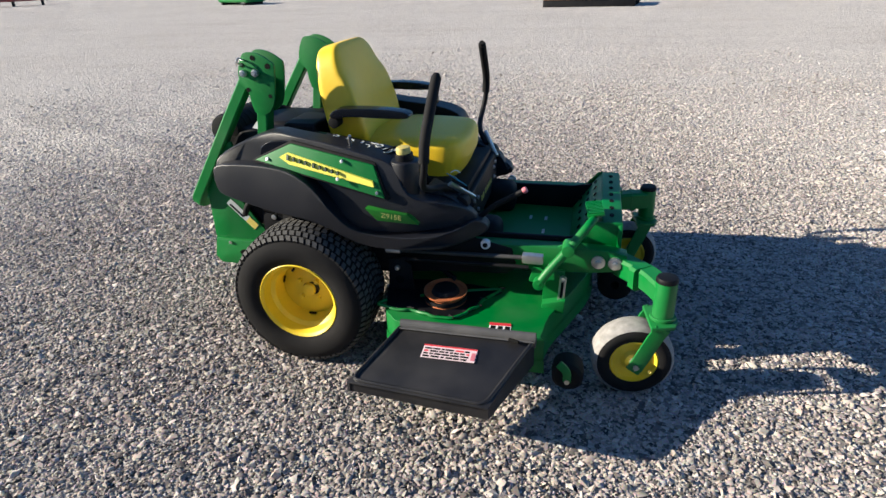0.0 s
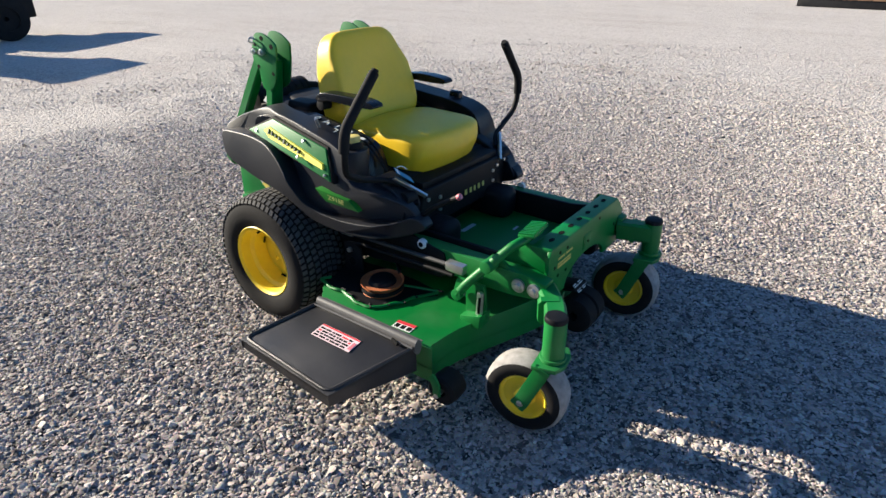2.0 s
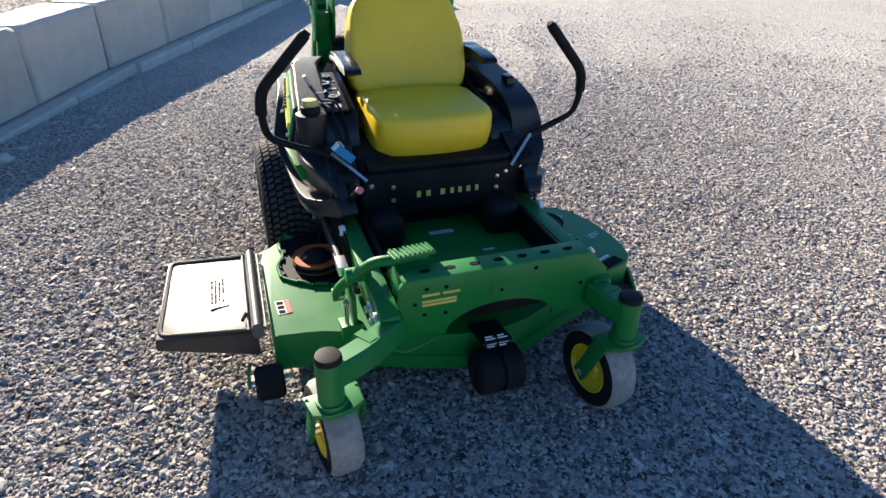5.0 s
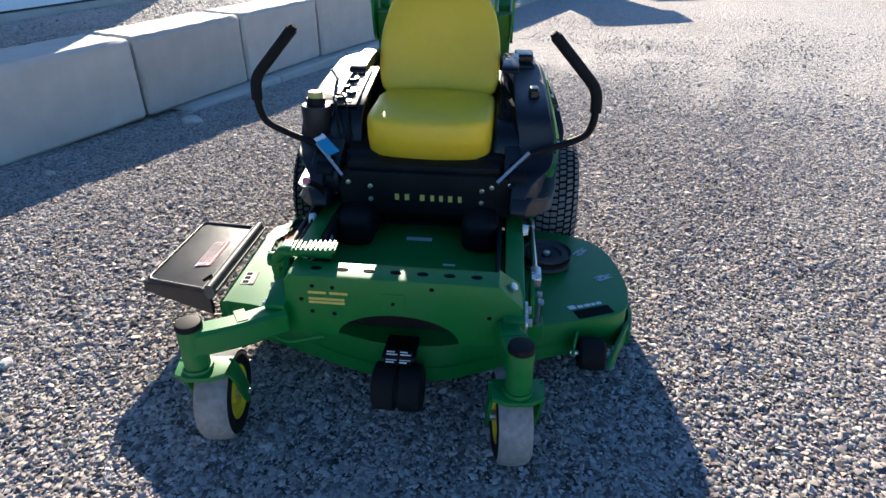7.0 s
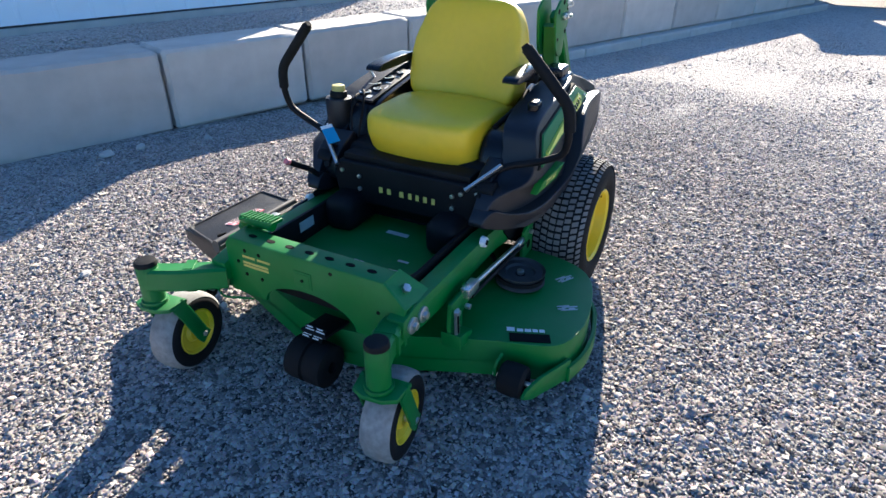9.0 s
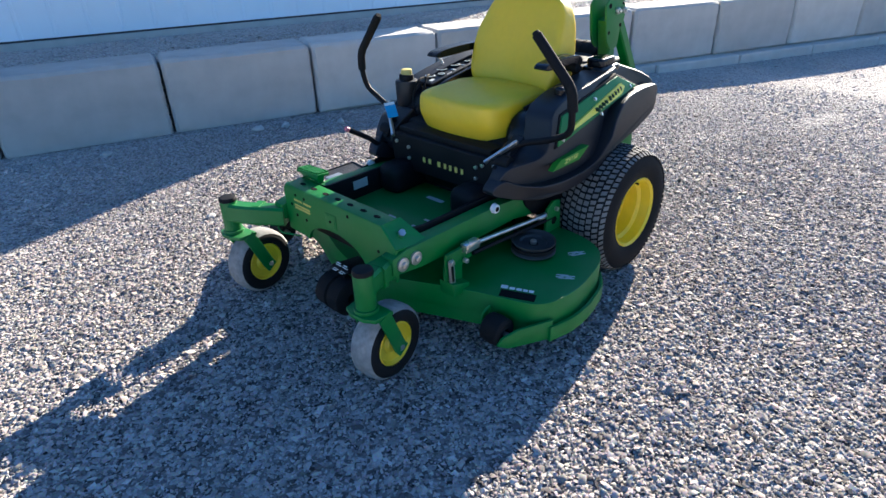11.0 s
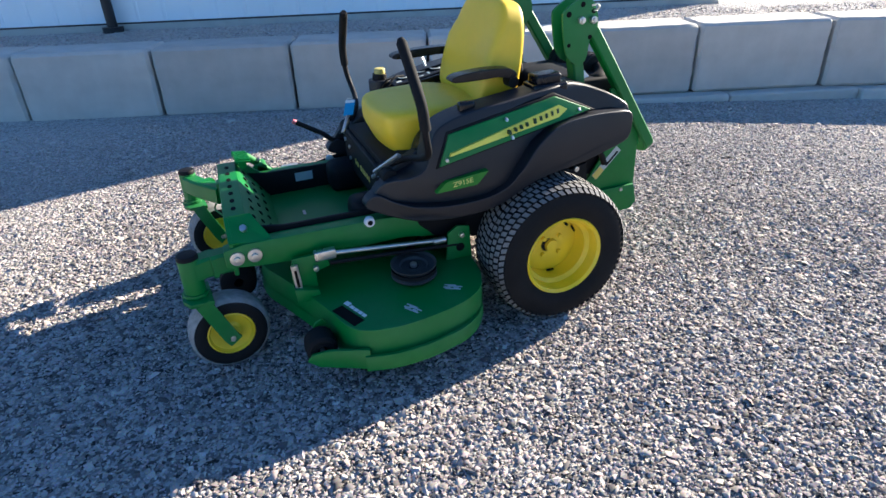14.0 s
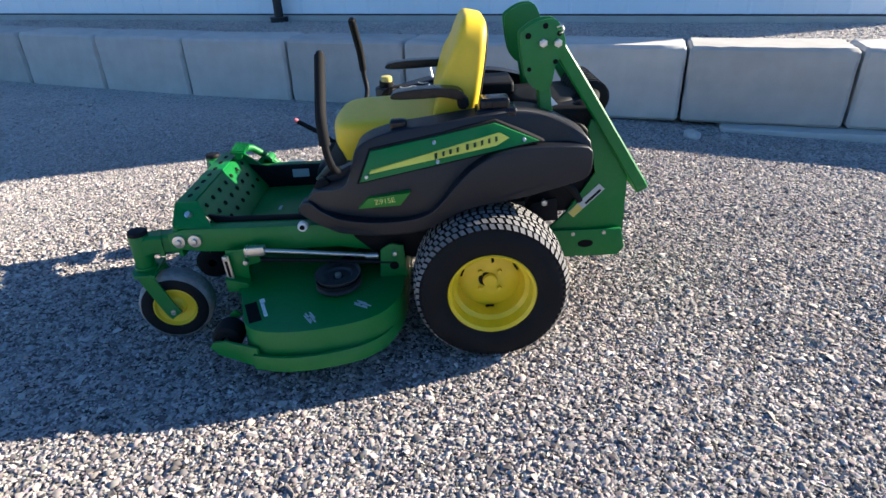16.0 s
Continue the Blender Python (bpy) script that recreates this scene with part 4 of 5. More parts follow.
# steering levers
def lever(s):
    path = [(.640, .330, .690), (.600, .395, .728), (.580, .500, .752), (.585, .592, .795), (.600, .606, .86), (.605, .600, .965), (.612, .443, 1.135)]
    path = [(a - .012 * min(1, max(0, (c - .70) / .1)), b * .935 * s, c) for a, b, c in path]
    ob = part("steering_lever", tube(path, .0125, 14, corner=.05), BLACK, mower, "bent black steering lever")
    grip = [(.588, .567 * s, .885), (.593, .561 * s, .965), (.601, .414 * s, 1.138)]
    part("grip", tube(grip, .0185, 16, corner=.045), RUBBER, ob, "foam hand grip")
    part("grip_end", cyl((.6005, .4165 * s, 1.135), (.6015, .4055 * s, 1.148), .0165, .012, seg=14), RUBBER, ob)
    part("lever_bar", tube([(.622, .362 * s, .738), (.694, .262 * s, .648)], (.010, .006), square=True), STEEL, ob, "bare steel lever bar")
    part("lever_pivot", cyl((.66, .30 * s, .650), (.66, .36 * s, .655), .03, seg=20, w=.004), BLACK, ob)
    part("damper", tube([(.70, .31 * s, .640), (.60, .36 * s, .600)], .011), BLACK, ob)
    return ob


lever(1)
right_lever = lever(-1)
TAG = pose(.640, -.325, .742, 8, 38, 62)
tag = part("tag", placed(box((-.042, -.024, -.0012), (.042, .024, .0012), .0008), TAG), BLUE, right_lever, "blue paper tag tied to the lever")
part("tag_print", placed(box((-.041, -.024, .0012), (-.026, .022, .0020), 0), TAG), WHITE, tag)
part("tag_string", tube([(.622, -.345, .775), (.640, -.335, .785), (.655, -.325, .770)], .002, 6), WHITE, tag)


# ------------------------------------------------------------ cutting deck
DECK = rounded([(.372, .330), (.372, .440), (.385, .540), (.430, .630), (.520, .690), (.680, .725), (.800, .728), (.890, .705), (.940, .650), (.985, .520), (1.040, .390), (1.110, .240), (1.165, .110), (1.165, -.080), (1.090, -.300), (1.020, -.480), (1.000, -.612), (.975, -.632), (.520, -.630), (.430, -.590), (.385, -.520), (.372, -.330), (.368, .0)], 3)


def ring_shell(z0, z1, grow0, grow1, bm=None):
    """A skirt between two heights round the deck's outline, grown outwards."""
    c = Vector((.72, .05))
    nb = bmesh.new()
    rows = []
    for z, g in ((z0, grow0), (z1, grow1)):
        rows.append([nb.verts.new((p[0] + (Vector(p) - c).normalized().x * g, p[1] + (Vector(p) - c).normalized().y * g, z)) for p in DECK])
    k = len(DECK)
    for i in range(k):
        nb.faces.new((rows[0][i], rows[0][(i + 1) % k], rows[1][(i + 1) % k], rows[1][i]))
    return merge(bm, nb)


deck = part("cutting_deck", prism(DECK, "z", .165, .268, .020, 3), GREEN, mower, "green stamped steel cutting deck")
part("deck_skirt", ring_shell(.128, .180, .006, .004), GREEN, deck)
# left lip and its front runner
edge = [(.400, .560), (.438, .648), (.525, .712), (.680, .748), (.800, .750), (.900, .725)]
bm = tube([(x, y, .148) for x, y in edge], (.030, .008), corner=.05, square=True)
part("trim_guard", bm, GREEN, deck, "bright green trim guard strip")
bm = prism([(.88, .120), (1.06, .132), (1.102, .155), (1.082, .182), (1.02, .200), (.88, .202)], "y", -.006, .006, .003)
part("front_runner", placed(bm, Matrix.Translation((0, .715, 0)) @ Matrix.Translation((.9, 0, 0)) @ Matrix.Rotation(radians(-22), 4, "Z") @ Matrix.Translation((-.9, 0, 0))), GREEN, deck, "green runner plate")


def gauge_wheel(x, y, yaw, label):
    m = pose(x, y, .172, 0, 0, yaw)
    w = part("gauge_wheel", placed(lathe([(-.040, .018), (-.042, .043), (-.034, .054), (0, .057), (.034, .054), (.042, .043), (.040, .018)], 36), m), RUBBER, deck, label)
    part("bracket", placed(tube([(0, -.058, 0), (0, -.058, .040), (-.03, -.05, .062)], (.014, .005), corner=.02, square=True), m), GREEN, w)
    part("pin", placed(cyl((0, -.066, 0), (0, .056, 0), .009, seg=8), m), STEEL, w)


gauge_wheel(1.030, .592, 0, "black anti-scalp wheel")
gauge_wheel(1.103, -.658, 0, "black anti-scalp wheel")
roller = part("front_roller", placed(lathe([(-.072, .020), (-.074, .060), (-.066, .074), (-.008, .076), (-.004, .066), (.004, .066), (.008, .076), (.066, .074), (.074, .060), (.072, .020)], 36), pose(1.272, .007, .187)), RUBBER, deck, "double black front roller")
part("roller_bracket", prism([(1.13, .262), (1.26, .284), (1.265, .288), (1.26, .296), (1.13, .275)], "y", -.042, .056, .003), BLACK, roller)
lab = part("roller_label", placed(box((-.022, -.040, 0), (.022, .040, .002), 0), pose(1.256, .007, .290, 0, 38, 0)), INK, roller, "black label with white print")
for k in range(5):
    part("print_bar", placed(box((-.018 + k * .008, -.036, .002), (-.014 + k * .008, -.004 if k % 2 else -.012, .0032), 0), pose(1.256, .007, .290, 0, 38, 0)), WHITE, lab)
    part("print_bar", placed(box((-.018 + k * .008, .004, .002), (-.014 + k * .008, .036 if k % 2 else .026, .0032), 0), pose(1.256, .007, .290, 0, 38, 0)), WHITE, lab)


def pulley(x, y, z, r, mat, label):
    m = Matrix.Translation((x, y, z)) @ Matrix.Rotation(math.pi / 2, 4, "X")
    p = part("pulley", placed(lathe([(0, .018), (.004, .030), (.004, r * .55), (.012, r * .62), (.012, r * .90), (.020, r), (.014, r), (.002, r * .86), (-.012, r * .86), (-.022, r), (-.028, r), (-.026, r * .3), (-.026, .018)], 40), m), mat, deck, label)
    part("pulley_bolt", placed(cyl((0, 0, 0), (0, .016, 0), .014, seg=6, w=.002), m), STEEL if mat is SPINDLE else RUST, p)
    part("spindle_housing", cyl((x, y, .262), (x, y, z - .02), r * .75, r * .5, seg=28), BLACK, p)
    part("belt", placed(lathe([(-.010, r * .88), (.000, r * .88), (.002, r * .985), (-.012, r * .985)], 40), m), RUBBER, p)
    return p


pulley(.625, .455, .308, .088, SPINDLE, "black blade pulley")
rusty = pulley(.610, -.440, .292, .086, RUST, "rusty orange blade pulley")
part("pulley_cover", cyl((.610, -.440, .300), (.610, -.440, .322), .058, .046, seg=24, w=.004), BLACK, rusty)
pulley(.720, .02, .308, .088, SPINDLE, "black blade pulley")
part("drive_belt", tube([(.63, .37, .325), (.30, .08, .34), (.25, .0, .345), (.30, -.08, .34), (.63, -.36, .315)], (.010, .006), corner=.05, square=True), RUBBER, deck, "black drive belt")
# a flat black sheet lies on the deck round the rusty pulley; a ragged green rim of old grass stands along its edge
SHEET_EDGE = [(.385, -.500), (.420, -.552), (.500, -.548), (.575, -.572), (.660, -.566), (.728, -.505), (.762, -.420), (.800, -.330)]
part("belt_well", prism(rounded([(.385, -.330), *SHEET_EDGE], 3), "z", .266, .2725, 0), BLACK, deck, "flat black sheet round the rusty pulley")
rnd = random.Random(12)
rim_line = [(x + rnd.uniform(-.006, .006), y - .004 + rnd.uniform(-.006, .006), .274 + rnd.uniform(-.002, .004)) for x, y in rounded(SHEET_EDGE, 3)]
part("well_rim", tube(rim_line, .0065, 7), GREEN, deck, "ragged green rim")
for k in range(9):
    x, y, z = rim_line[4 + k * 2]
    part("grass_clod", placed(cyl((-.014, 0, 0), (.014, .004, .004), .007, .004, seg=6), Matrix.Translation((x, y + .008, z)) @ Matrix.Rotation(rnd.uniform(-.9, .9), 4, "Z")), RUBBER, deck)
# decals on the deck
dec = part("deck_decal", placed(box((-.022, -.064, 0), (.022, .064, .0016), 0), pose(.922, .600, .2685, 0, 0, 24)), INK, deck, "dark decal patch")
for k, (a, b) in enumerate(((-.070, -.045), (-.038, -.018), (-.013, .007), (.012, .028), (.033, .050))):
    part("decal_bar", placed(box((-.052 if k == 0 else -.046, a, .0), (-.033, b, .0022), 0), pose(.922, .600, .2685, 0, 0, 24)), WHITE, deck)
for (px, py, rot) in ((.700, .655, -45), (.52, .59, -20)):
    for u, v0, v1 in ((-.012, -.034, .010), (-.005, -.020, .034), (.003, -.036, -.008), (.004, .002, .022), (.011, -.028, .030)):
        part("decal_bar", placed(box((u - .0026, v0, 0), (u + .0026, v1, .0016), 0), pose(px, py, .2685, 0, 0, rot + 80)), SILVER, deck, "pale worn decal")
st = part("deck_sticker", placed(box((-.040, -.022, 0), (.040, .022, .0016), 0), pose(.850, -.585, .2685, 0, 0, 4)), WHITE, deck, "white and red warning sticker")
part("sticker_band", placed(box((-.040, .006, .0016), (.040, .022, .0024), 0), pose(.850, -.585, .2685, 0, 0, 4)), RED, st)
for k in range(3):
    part("print_bar", placed(box((-.034 + k * .026, -.018, .0016), (-.016 + k * .026, .003, .0024), 0), pose(.850, -.585, .2685, 0, 0, 4)), INK, st)

# discharge chute
CH = [Vector(p) for p in ((.505, -.673, .300), (.985, -.677, .310), (.876, -.974, .254), (.402, -.950, .258))]


def slab(corners, thick, w):
    bm = bmesh.new()
    top = [bm.verts.new(c) for c in corners]
    low = [bm.verts.new(c - Vector((0, 0, thick))) for c in corners]
    bm.faces.new(top)
    bm.faces.new(low)
    for i in range(len(corners)):
        j = (i + 1) % len(corners)
        bm.faces.new((top[i], top[j], low[j], low[i]))
    bmesh.ops.recalc_face_normals(bm, faces=bm.faces)
    bevel(bm, w, 2)
    return bm


chute = part("discharge_chute", slab(CH, .016, .005), CHUTE, mower, "black moulded rubber discharge chute")


def wall_between(a, b, drop_a, drop_b, thick):
    d = (b - a).cross(Vector((0, 0, 1))).normalized() * thick
    bm = bmesh.new()
    q = [bm.verts.new(p) for p in (a, b, b - Vector((0, 0, drop_b)), a - Vector((0, 0, drop_a)), a + d, b + d, b + d - Vector((0, 0, drop_b)), a + d - Vector((0, 0, drop_a)))]
    for f in ((0, 1, 2, 3), (4, 7, 6, 5), (0, 4, 5, 1), (2, 6, 7, 3), (0, 3, 7, 4), (1, 5, 6, 2)):
        bm.faces.new([q[i] for i in f])
    bevel(bm, .003, 1)
    return bm


part("chute_front", wall_between(CH[1] - Vector((0, 0, .004)), CH[2] - Vector((0, 0, .004)), .100, .040, .012), CHUTE, chute)
part("chute_outer", wall_between(CH[2] - Vector((0, 0, .004)), CH[3] - Vector((0, 0, .004)), .040, .030, .012), CHUTE, chute)
part("chute_rear", wall_between(CH[3] - Vector((0, 0, .004)), CH[0] - Vector((0, 0, .004)), .030, .050, .012), CHUTE, chute)
bead = [CH[0].lerp(CH[3], .04), CH[3] + Vector((.014, .012, 0)), CH[2] + Vector((-.014, .012, 0)), CH[1].lerp(CH[2], .04)]
part("chute_bead", tube([p + Vector((0, 0, .002)) for p in bead], .007, 8, corner=.03), CHUTE, chute, "raised rubber rim")
hinge = part("chute_hinge", tube([(.500, -.668, .296), (.990, -.672, .306)], (.029, .018), seg=20), GREY, chute, "ribbed grey hinge strip")
for k in range(4):
    a = radians(25 + k * 43)
    dy, dz = .028 * math.cos(a), .019 * math.sin(a)
    part("hinge_rib", tube([(.503, -.668 - dy, .296 + dz), (.987, -.672 - dy, .306 + dz)], .0035, 8), GREY, hinge)
nrm = (CH[1] - CH[0]).cross(CH[3] - CH[0]).normalized()
nrm = nrm if nrm.z > 0 else -nrm
ux = (CH[1] - CH[0]).normalized()
uy = nrm.cross(ux)
mid = CH[0].lerp(CH[1], .47).lerp(CH[3].lerp(CH[2], .55), .36)
sm = Matrix((ux, uy, nrm)).transposed().to_4x4()
sm.translation = mid + nrm * .0005
st = part("chute_sticker", placed(box((-.094, -.030, 0), (.094, .031, .0016), 0), sm), PINK, chute, "white and red warning sticker")
part("sticker_band", placed(box((-.094, .024, .0016), (.094, .030, .0024), 0), sm), RED, st)
part("sticker_band", placed(box((.078, -.022, .0016), (.092, .012, .0024), 0), sm), PINK2, st)
rnd = random.Random(5)
for row in range(4):
    u = -.088
    while u < .066:
        w = rnd.uniform(.010, .030)
        part("print_bar", placed(box((u, -.026 + row * .012, .0016), (min(u + w, .070), -.019 + row * .012, .0024), 0), sm), INK if rnd.random() < .94 else RED, st)
        u += w + rnd.uniform(.003, .007)
part("chute_latch", tube([(.900, -.700, .318), (.935, -.712, .318)], .006), INK, chute)


# lift linkage
def lift_side(s):
    y = .385 * s
    y, z0, z1 = .400 * s, (.378 if s > 0 else .458), (.428 if s > 0 else .476)
    rod = part("lift_rod", cyl((.50 if s > 0 else .40, y, z0), (.93, y, z1), .0085, seg=12), STEEL if s > 0 else SPINDLE, mower, "bare steel lift rod" if s > 0 else "dull dark lift rod")
    part("clevis", box((.905, y - .016, z1 - .018), (.985, y + .016, z1 + .018), .006), STEEL, rod)
    part("lower_rod", cyl((.42, y, z0 - .035), (.93, y, z1 - .040), .008, seg=10), BLACK, rod)
    part("rod_end", cyl((.47 if s > 0 else .36, y, z0 - .002), (.52 if s > 0 else .42, y, z0), .013, seg=12, w=.002), STEEL, rod)
    hang = part("deck_hanger", prism([(.985, .270), (1.06, .270), (1.075, .345), (1.065, .432), (.945, .432), (.930, .375), (.985, .36)], "y", y - .007 - .012 * s, y + .007 - .012 * s, .003), GREEN, mower, "green deck hanger bracket")
    ln = part("slotted_link", tube([(1.055, y + .010 * s, .300), (1.062, y + .010 * s, .415)], (.013, .004), square=True), STEEL, hang)
    part("link_slot", tube([(1.0562, y + .0145 * s, .325), (1.061, y + .0145 * s, .395)], (.005, .002), square=True), INK, ln)
    for px, pz in ((.985, .385), (1.055, .305), (1.062, .408)):
        part("hanger_bolt", cyl((px, y + .004 * s, pz), (px, y + .022 * s, pz), .011, seg=6, w=.002), STEEL, hang)
    rear = part("rear_hanger", prism([(.36, .270), (.47, .270), (.46, .40), (.42, .425), (.37, .415)], "y", y - .006, y + .006, .003), GREEN if s > 0 else BLACK, mower, "rear deck bracket")
    part("hanger_hole", cyl((.41, y + .0055 * s, .33), (.41, y + .0075 * s, .33), .018, seg=14), INK, rear)
    part("hanger_bolt", cyl((.405, y + .004 * s, .385), (.405, y + .020 * s, .385), .011, seg=6, w=.002), STEEL, rear)
    # folded bracket on the deck top
    part("deck_foot", prism([(.985, .266), (1.07, .266), (1.075, .325), (.985, .300)], "y", min(.362 * s, .430 * s), max(.362 * s, .430 * s), .004), GREEN, hang)


for s in (1, -1):
    lift_side(s)
pedal = part("lift_pedal", tube([(.972, -.425, .385), (1.0, -.420, .430), (1.08, -.385, .525), (1.142, -.335, .598), (1.162, -.290, .608), (1.160, -.190, .606)], .017, 14, corner=.04), GREEN, mower, "green foot-operated deck lift arm")
part("pedal_tread", placed(box((-.032, -.062, -.006), (.032, .062, .006), .004), pose(1.162, -.236, .624, 0, -8, 6)), GREEN, pedal, "serrated green pedal tread")
for k in range(9):
    part("tread_tooth", placed(box((-.030, -.058 + k * .0135, .006), (.030, -.052 + k * .0135, .012), 0), pose(1.162, -.236, .624, 0, -8, 6)), GREEN, pedal)
part("pedal_pivot", cyl((1.075, -.410, .520), (1.075, -.340, .520), .024, seg=20, w=.003), GREEN, pedal)
part("pedal_foot", cyl((.972, -.440, .385), (.972, -.405, .385), .022, seg=20, w=.003), GREEN, pedal)
part("pedal_spring", tube([(1.0, -.35, .43), (1.10, -.345, .47)], .010), STEEL, pedal)
part("height_bracket", prism([(.99, .42), (1.14, .42), (1.16, .50), (1.10, .545), (1.02, .50)], "y", -.352, -.340, .003), GREEN, mower, "green bracket for the lift arm")


# ------------------------------------------------------------ roll bar, rear frame, engine
def rops_side(s):
    y = .250 * s
    post = part("rops_post", tube([(-.200, y, .68), (-.185, y, .86), (-.150, y, 1.075)], (.024, .030), corner=.05, square=True), GREEN, mower, "green roll bar upright")
    for dy in (-.036, .036):
        pl = rounded([(-.236, 1.072), (-.236, 1.118), (-.214, 1.172), (-.190, 1.189), (-.140, 1.184), (-.090, 1.155), (-.078, 1.130), (-.090, 1.040), (-.108, .980), (-.148, .948), (-.190, .956), (-.202, 1.010), (-.207, 1.040), (-.224, 1.056)], 2)
        p = part("hinge_plate", prism(pl, "y", y + dy - .005, y + dy + .005, .002), GREEN, post, "green hinge plate with holes")
        if dy * s > 0:
            f = y + dy + .005 * s
            for px, pz, r in ((-.164, 1.168, .010), (-.105, 1.138, .011), (-.214, 1.140, .009), (-.204, 1.046, .009), (-.112, 1.024, .008)):
                part("plate_hole", cyl((px, f - .001 * s, pz), (px, f + .0012 * s, pz), r, seg=12), INK, p)
            for px, pz in ((-.209, 1.110), (-.157, 1.113)):
                b = part("hinge_bolt", cyl((px, f, pz), (px, f + .016 * s, pz), .015, seg=6, w=.002), STEEL, p)
                cyl_n = cyl((px, f + .015 * s, pz), (px, f + .024 * s, pz), .008, seg=10)
                part("bolt_end", cyl_n, STEEL, p)
    part("post_label", placed(prism([(-.02, 0), (.02, 0), (0, .034)], "y", -.001, .001, 0), Matrix.Translation((-.205, y + .026 * s, .885)) @ Matrix.Rotation(.2, 4, "Y")), WHITE, post, "white triangular warning label")
    return post


for s in (1, -1):
    rops_side(s)
HOOP = [(-.205, .250, 1.112), (-.315, .252, .946), (-.572, .254, .545), (-.590, .210, .515), (-.595, .0, .510)]
loop = [(x, y * s, z) for s, xyz in ((1, HOOP), (-1, HOOP[::-1][1:])) for x, y, z in xyz]
part("rops_hoop", tube(loop, (.024, .024), corner=.07, rounds=5, square=True), GREEN, mower, "folded green roll bar hoop")
for s in (1, -1):
    bm = tube([(-.214, .292 * s, 1.142), (-.225, .312 * s, 1.150), (-.218, .306 * s, 1.170), (-.205, .292 * s, 1.160)], .004, 8)
    part("locking_pin", bm, STEEL, mower, "wire locking pin")

frame_r = part("rear_frame", prism([(-.480, .252), (-.524, .272), (-.516, .640), (-.480, .700), (-.465, .700), (-.465, .27)], "y", -.246, .246, .006), GREEN, mower, "green rear frame and bumper")
for s in (1, -1):
    y0, y1 = sorted((.238 * s, .252 * s))
    side = part("frame_side", prism([(-.200, .250), (-.215, .365), (-.285, .435), (-.392, .60), (-.350, .780), (-.360, .815), (-.440, .800), (-.520, .66), (-.528, .275), (-.505, .250)], "y", y0, y1, .004), GREEN, frame_r)
    lower = part("bumper_side", prism([(-.190, .242), (-.200, .365), (-.515, .360), (-.536, .270), (-.510, .238)], "y", min(.252 * s, .270 * s), max(.252 * s, .270 * s), .005), GREEN, frame_r)
    hole = [(-.372 + .032 * math.cos(a), .300 + .017 * math.sin(a)) for a in [k * math.pi / 8 for k in range(16)]]
    part("side_hole", prism(hole, "y", min(.2695 * s, .2715 * s), max(.2695 * s, .2715 * s), 0), INK, lower)
    for px in (-.318, -.444):
        part("side_bolt", cyl((px, .268 * s, .347), (px, .275 * s, .347), .008, seg=8), STEEL, lower)
    lb = part("frame_label", placed(box((-.083, -.001, -.017), (.083, .001, .017), 0), pose(-.365, .253 * s, .484, 0, 45, 0)), SILVER, frame_r, "silver label with a yellow end")
    part("label_band", placed(box((.030, -.0016, -.016), (.082, .0016, .016), 0), pose(-.365, .253 * s, .484, 0, 45, 0)), GOLD, lb)
    part("label_print", placed(box((-.070, -.0016, -.012), (.010, .0016, -.002), 0), pose(-.365, .253 * s, .484, 0, 45, 0)), INK, lb)

engine = part("engine", box((-.420, -.215, .50), (-.10, .215, .86), .03, 3), BLACK, mower, "black engine")
part("engine_shroud", cyl((-.22, .02, .835), (-.22, .02, .872), .150, .130, seg=36, w=.015), BLACK, engine, "round black fan shroud")
canister = part("air_cleaner", cyl((-.400, -.215, .850), (-.400, .090, .850), .068, seg=32, w=.010), BLACK, engine, "black air cleaner canister")
for y in (-.19, -.15, -.11, -.07, -.03, .01, .05, .08):
    part("clamp", placed(lathe([(-.006, .0665), (-.006, .0705), (.006, .0705), (.006, .0665)], 32), Matrix.Translation((-.400, y, .850))), BLACK, canister)
part("air_cleaner_bracket", box((-.46, -.10, .74), (-.40, .10, .80), .006), BLACK, canister)
part("intake_hose", tube([(-.400, .090, .862), (-.38, .150, .855), (-.33, .185, .840), (-.28, .16, .82)], .030, 16), RUBBER, engine)
part("rear_box", box((-.105, -.245, .66), (.035, -.040, .905), .016, 3), BLACK, engine, "black box behind the seat")
part("muffler", cyl((-.420, -.17, .60), (-.420, .17, .60), .050, seg=24, w=.01), BLACK, engine)
part("oil_filter", cyl((-.15, .24, .56), (-.05, .26, .55), .036, seg=20, w=.006), BLACK, engine)
part("engine_base", box((-.400, -.232, .43), (-.02, .232, .640), .02, 3), BLACK, engine)
for s in (1, -1):
    part("engine_cover", prism(rounded([(-.375, .60), (-.385, .70), (-.33, .80), (-.20, .83), (-.08, .80), (-.06, .66), (-.16, .58)], 3), "y", min(.19 * s, .236 * s), max(.19 * s, .236 * s), .016, 3), BLACK, engine, "black cylinder shroud")
    part("breather_hose", tube([(-.33, .285 * s, .50), (-.30, .292 * s, .56), (-.22, .290 * s, .60), (-.14, .286 * s, .57), (-.10, .28 * s, .50)], .013, 12), RUBBER, engine)
    part("mount_bracket", prism([(-.25, .42), (-.12, .42), (-.14, .50), (-.24, .52)], "y", min(.27 * s, .284 * s), max(.27 * s, .284 * s), .003), BLACK, engine)
    part("drain_plug", cyl((-.19, .268 * s, .50), (-.19, .290 * s, .50), .013, seg=6, w=.002), STEEL, engine)
for k in range(5):
    part("cooling_fin", box((-.20 + k * .022, .215, .58), (-.190 + k * .022, .262, .70), .002), SILVER if k == 2 else BLACK, engine)
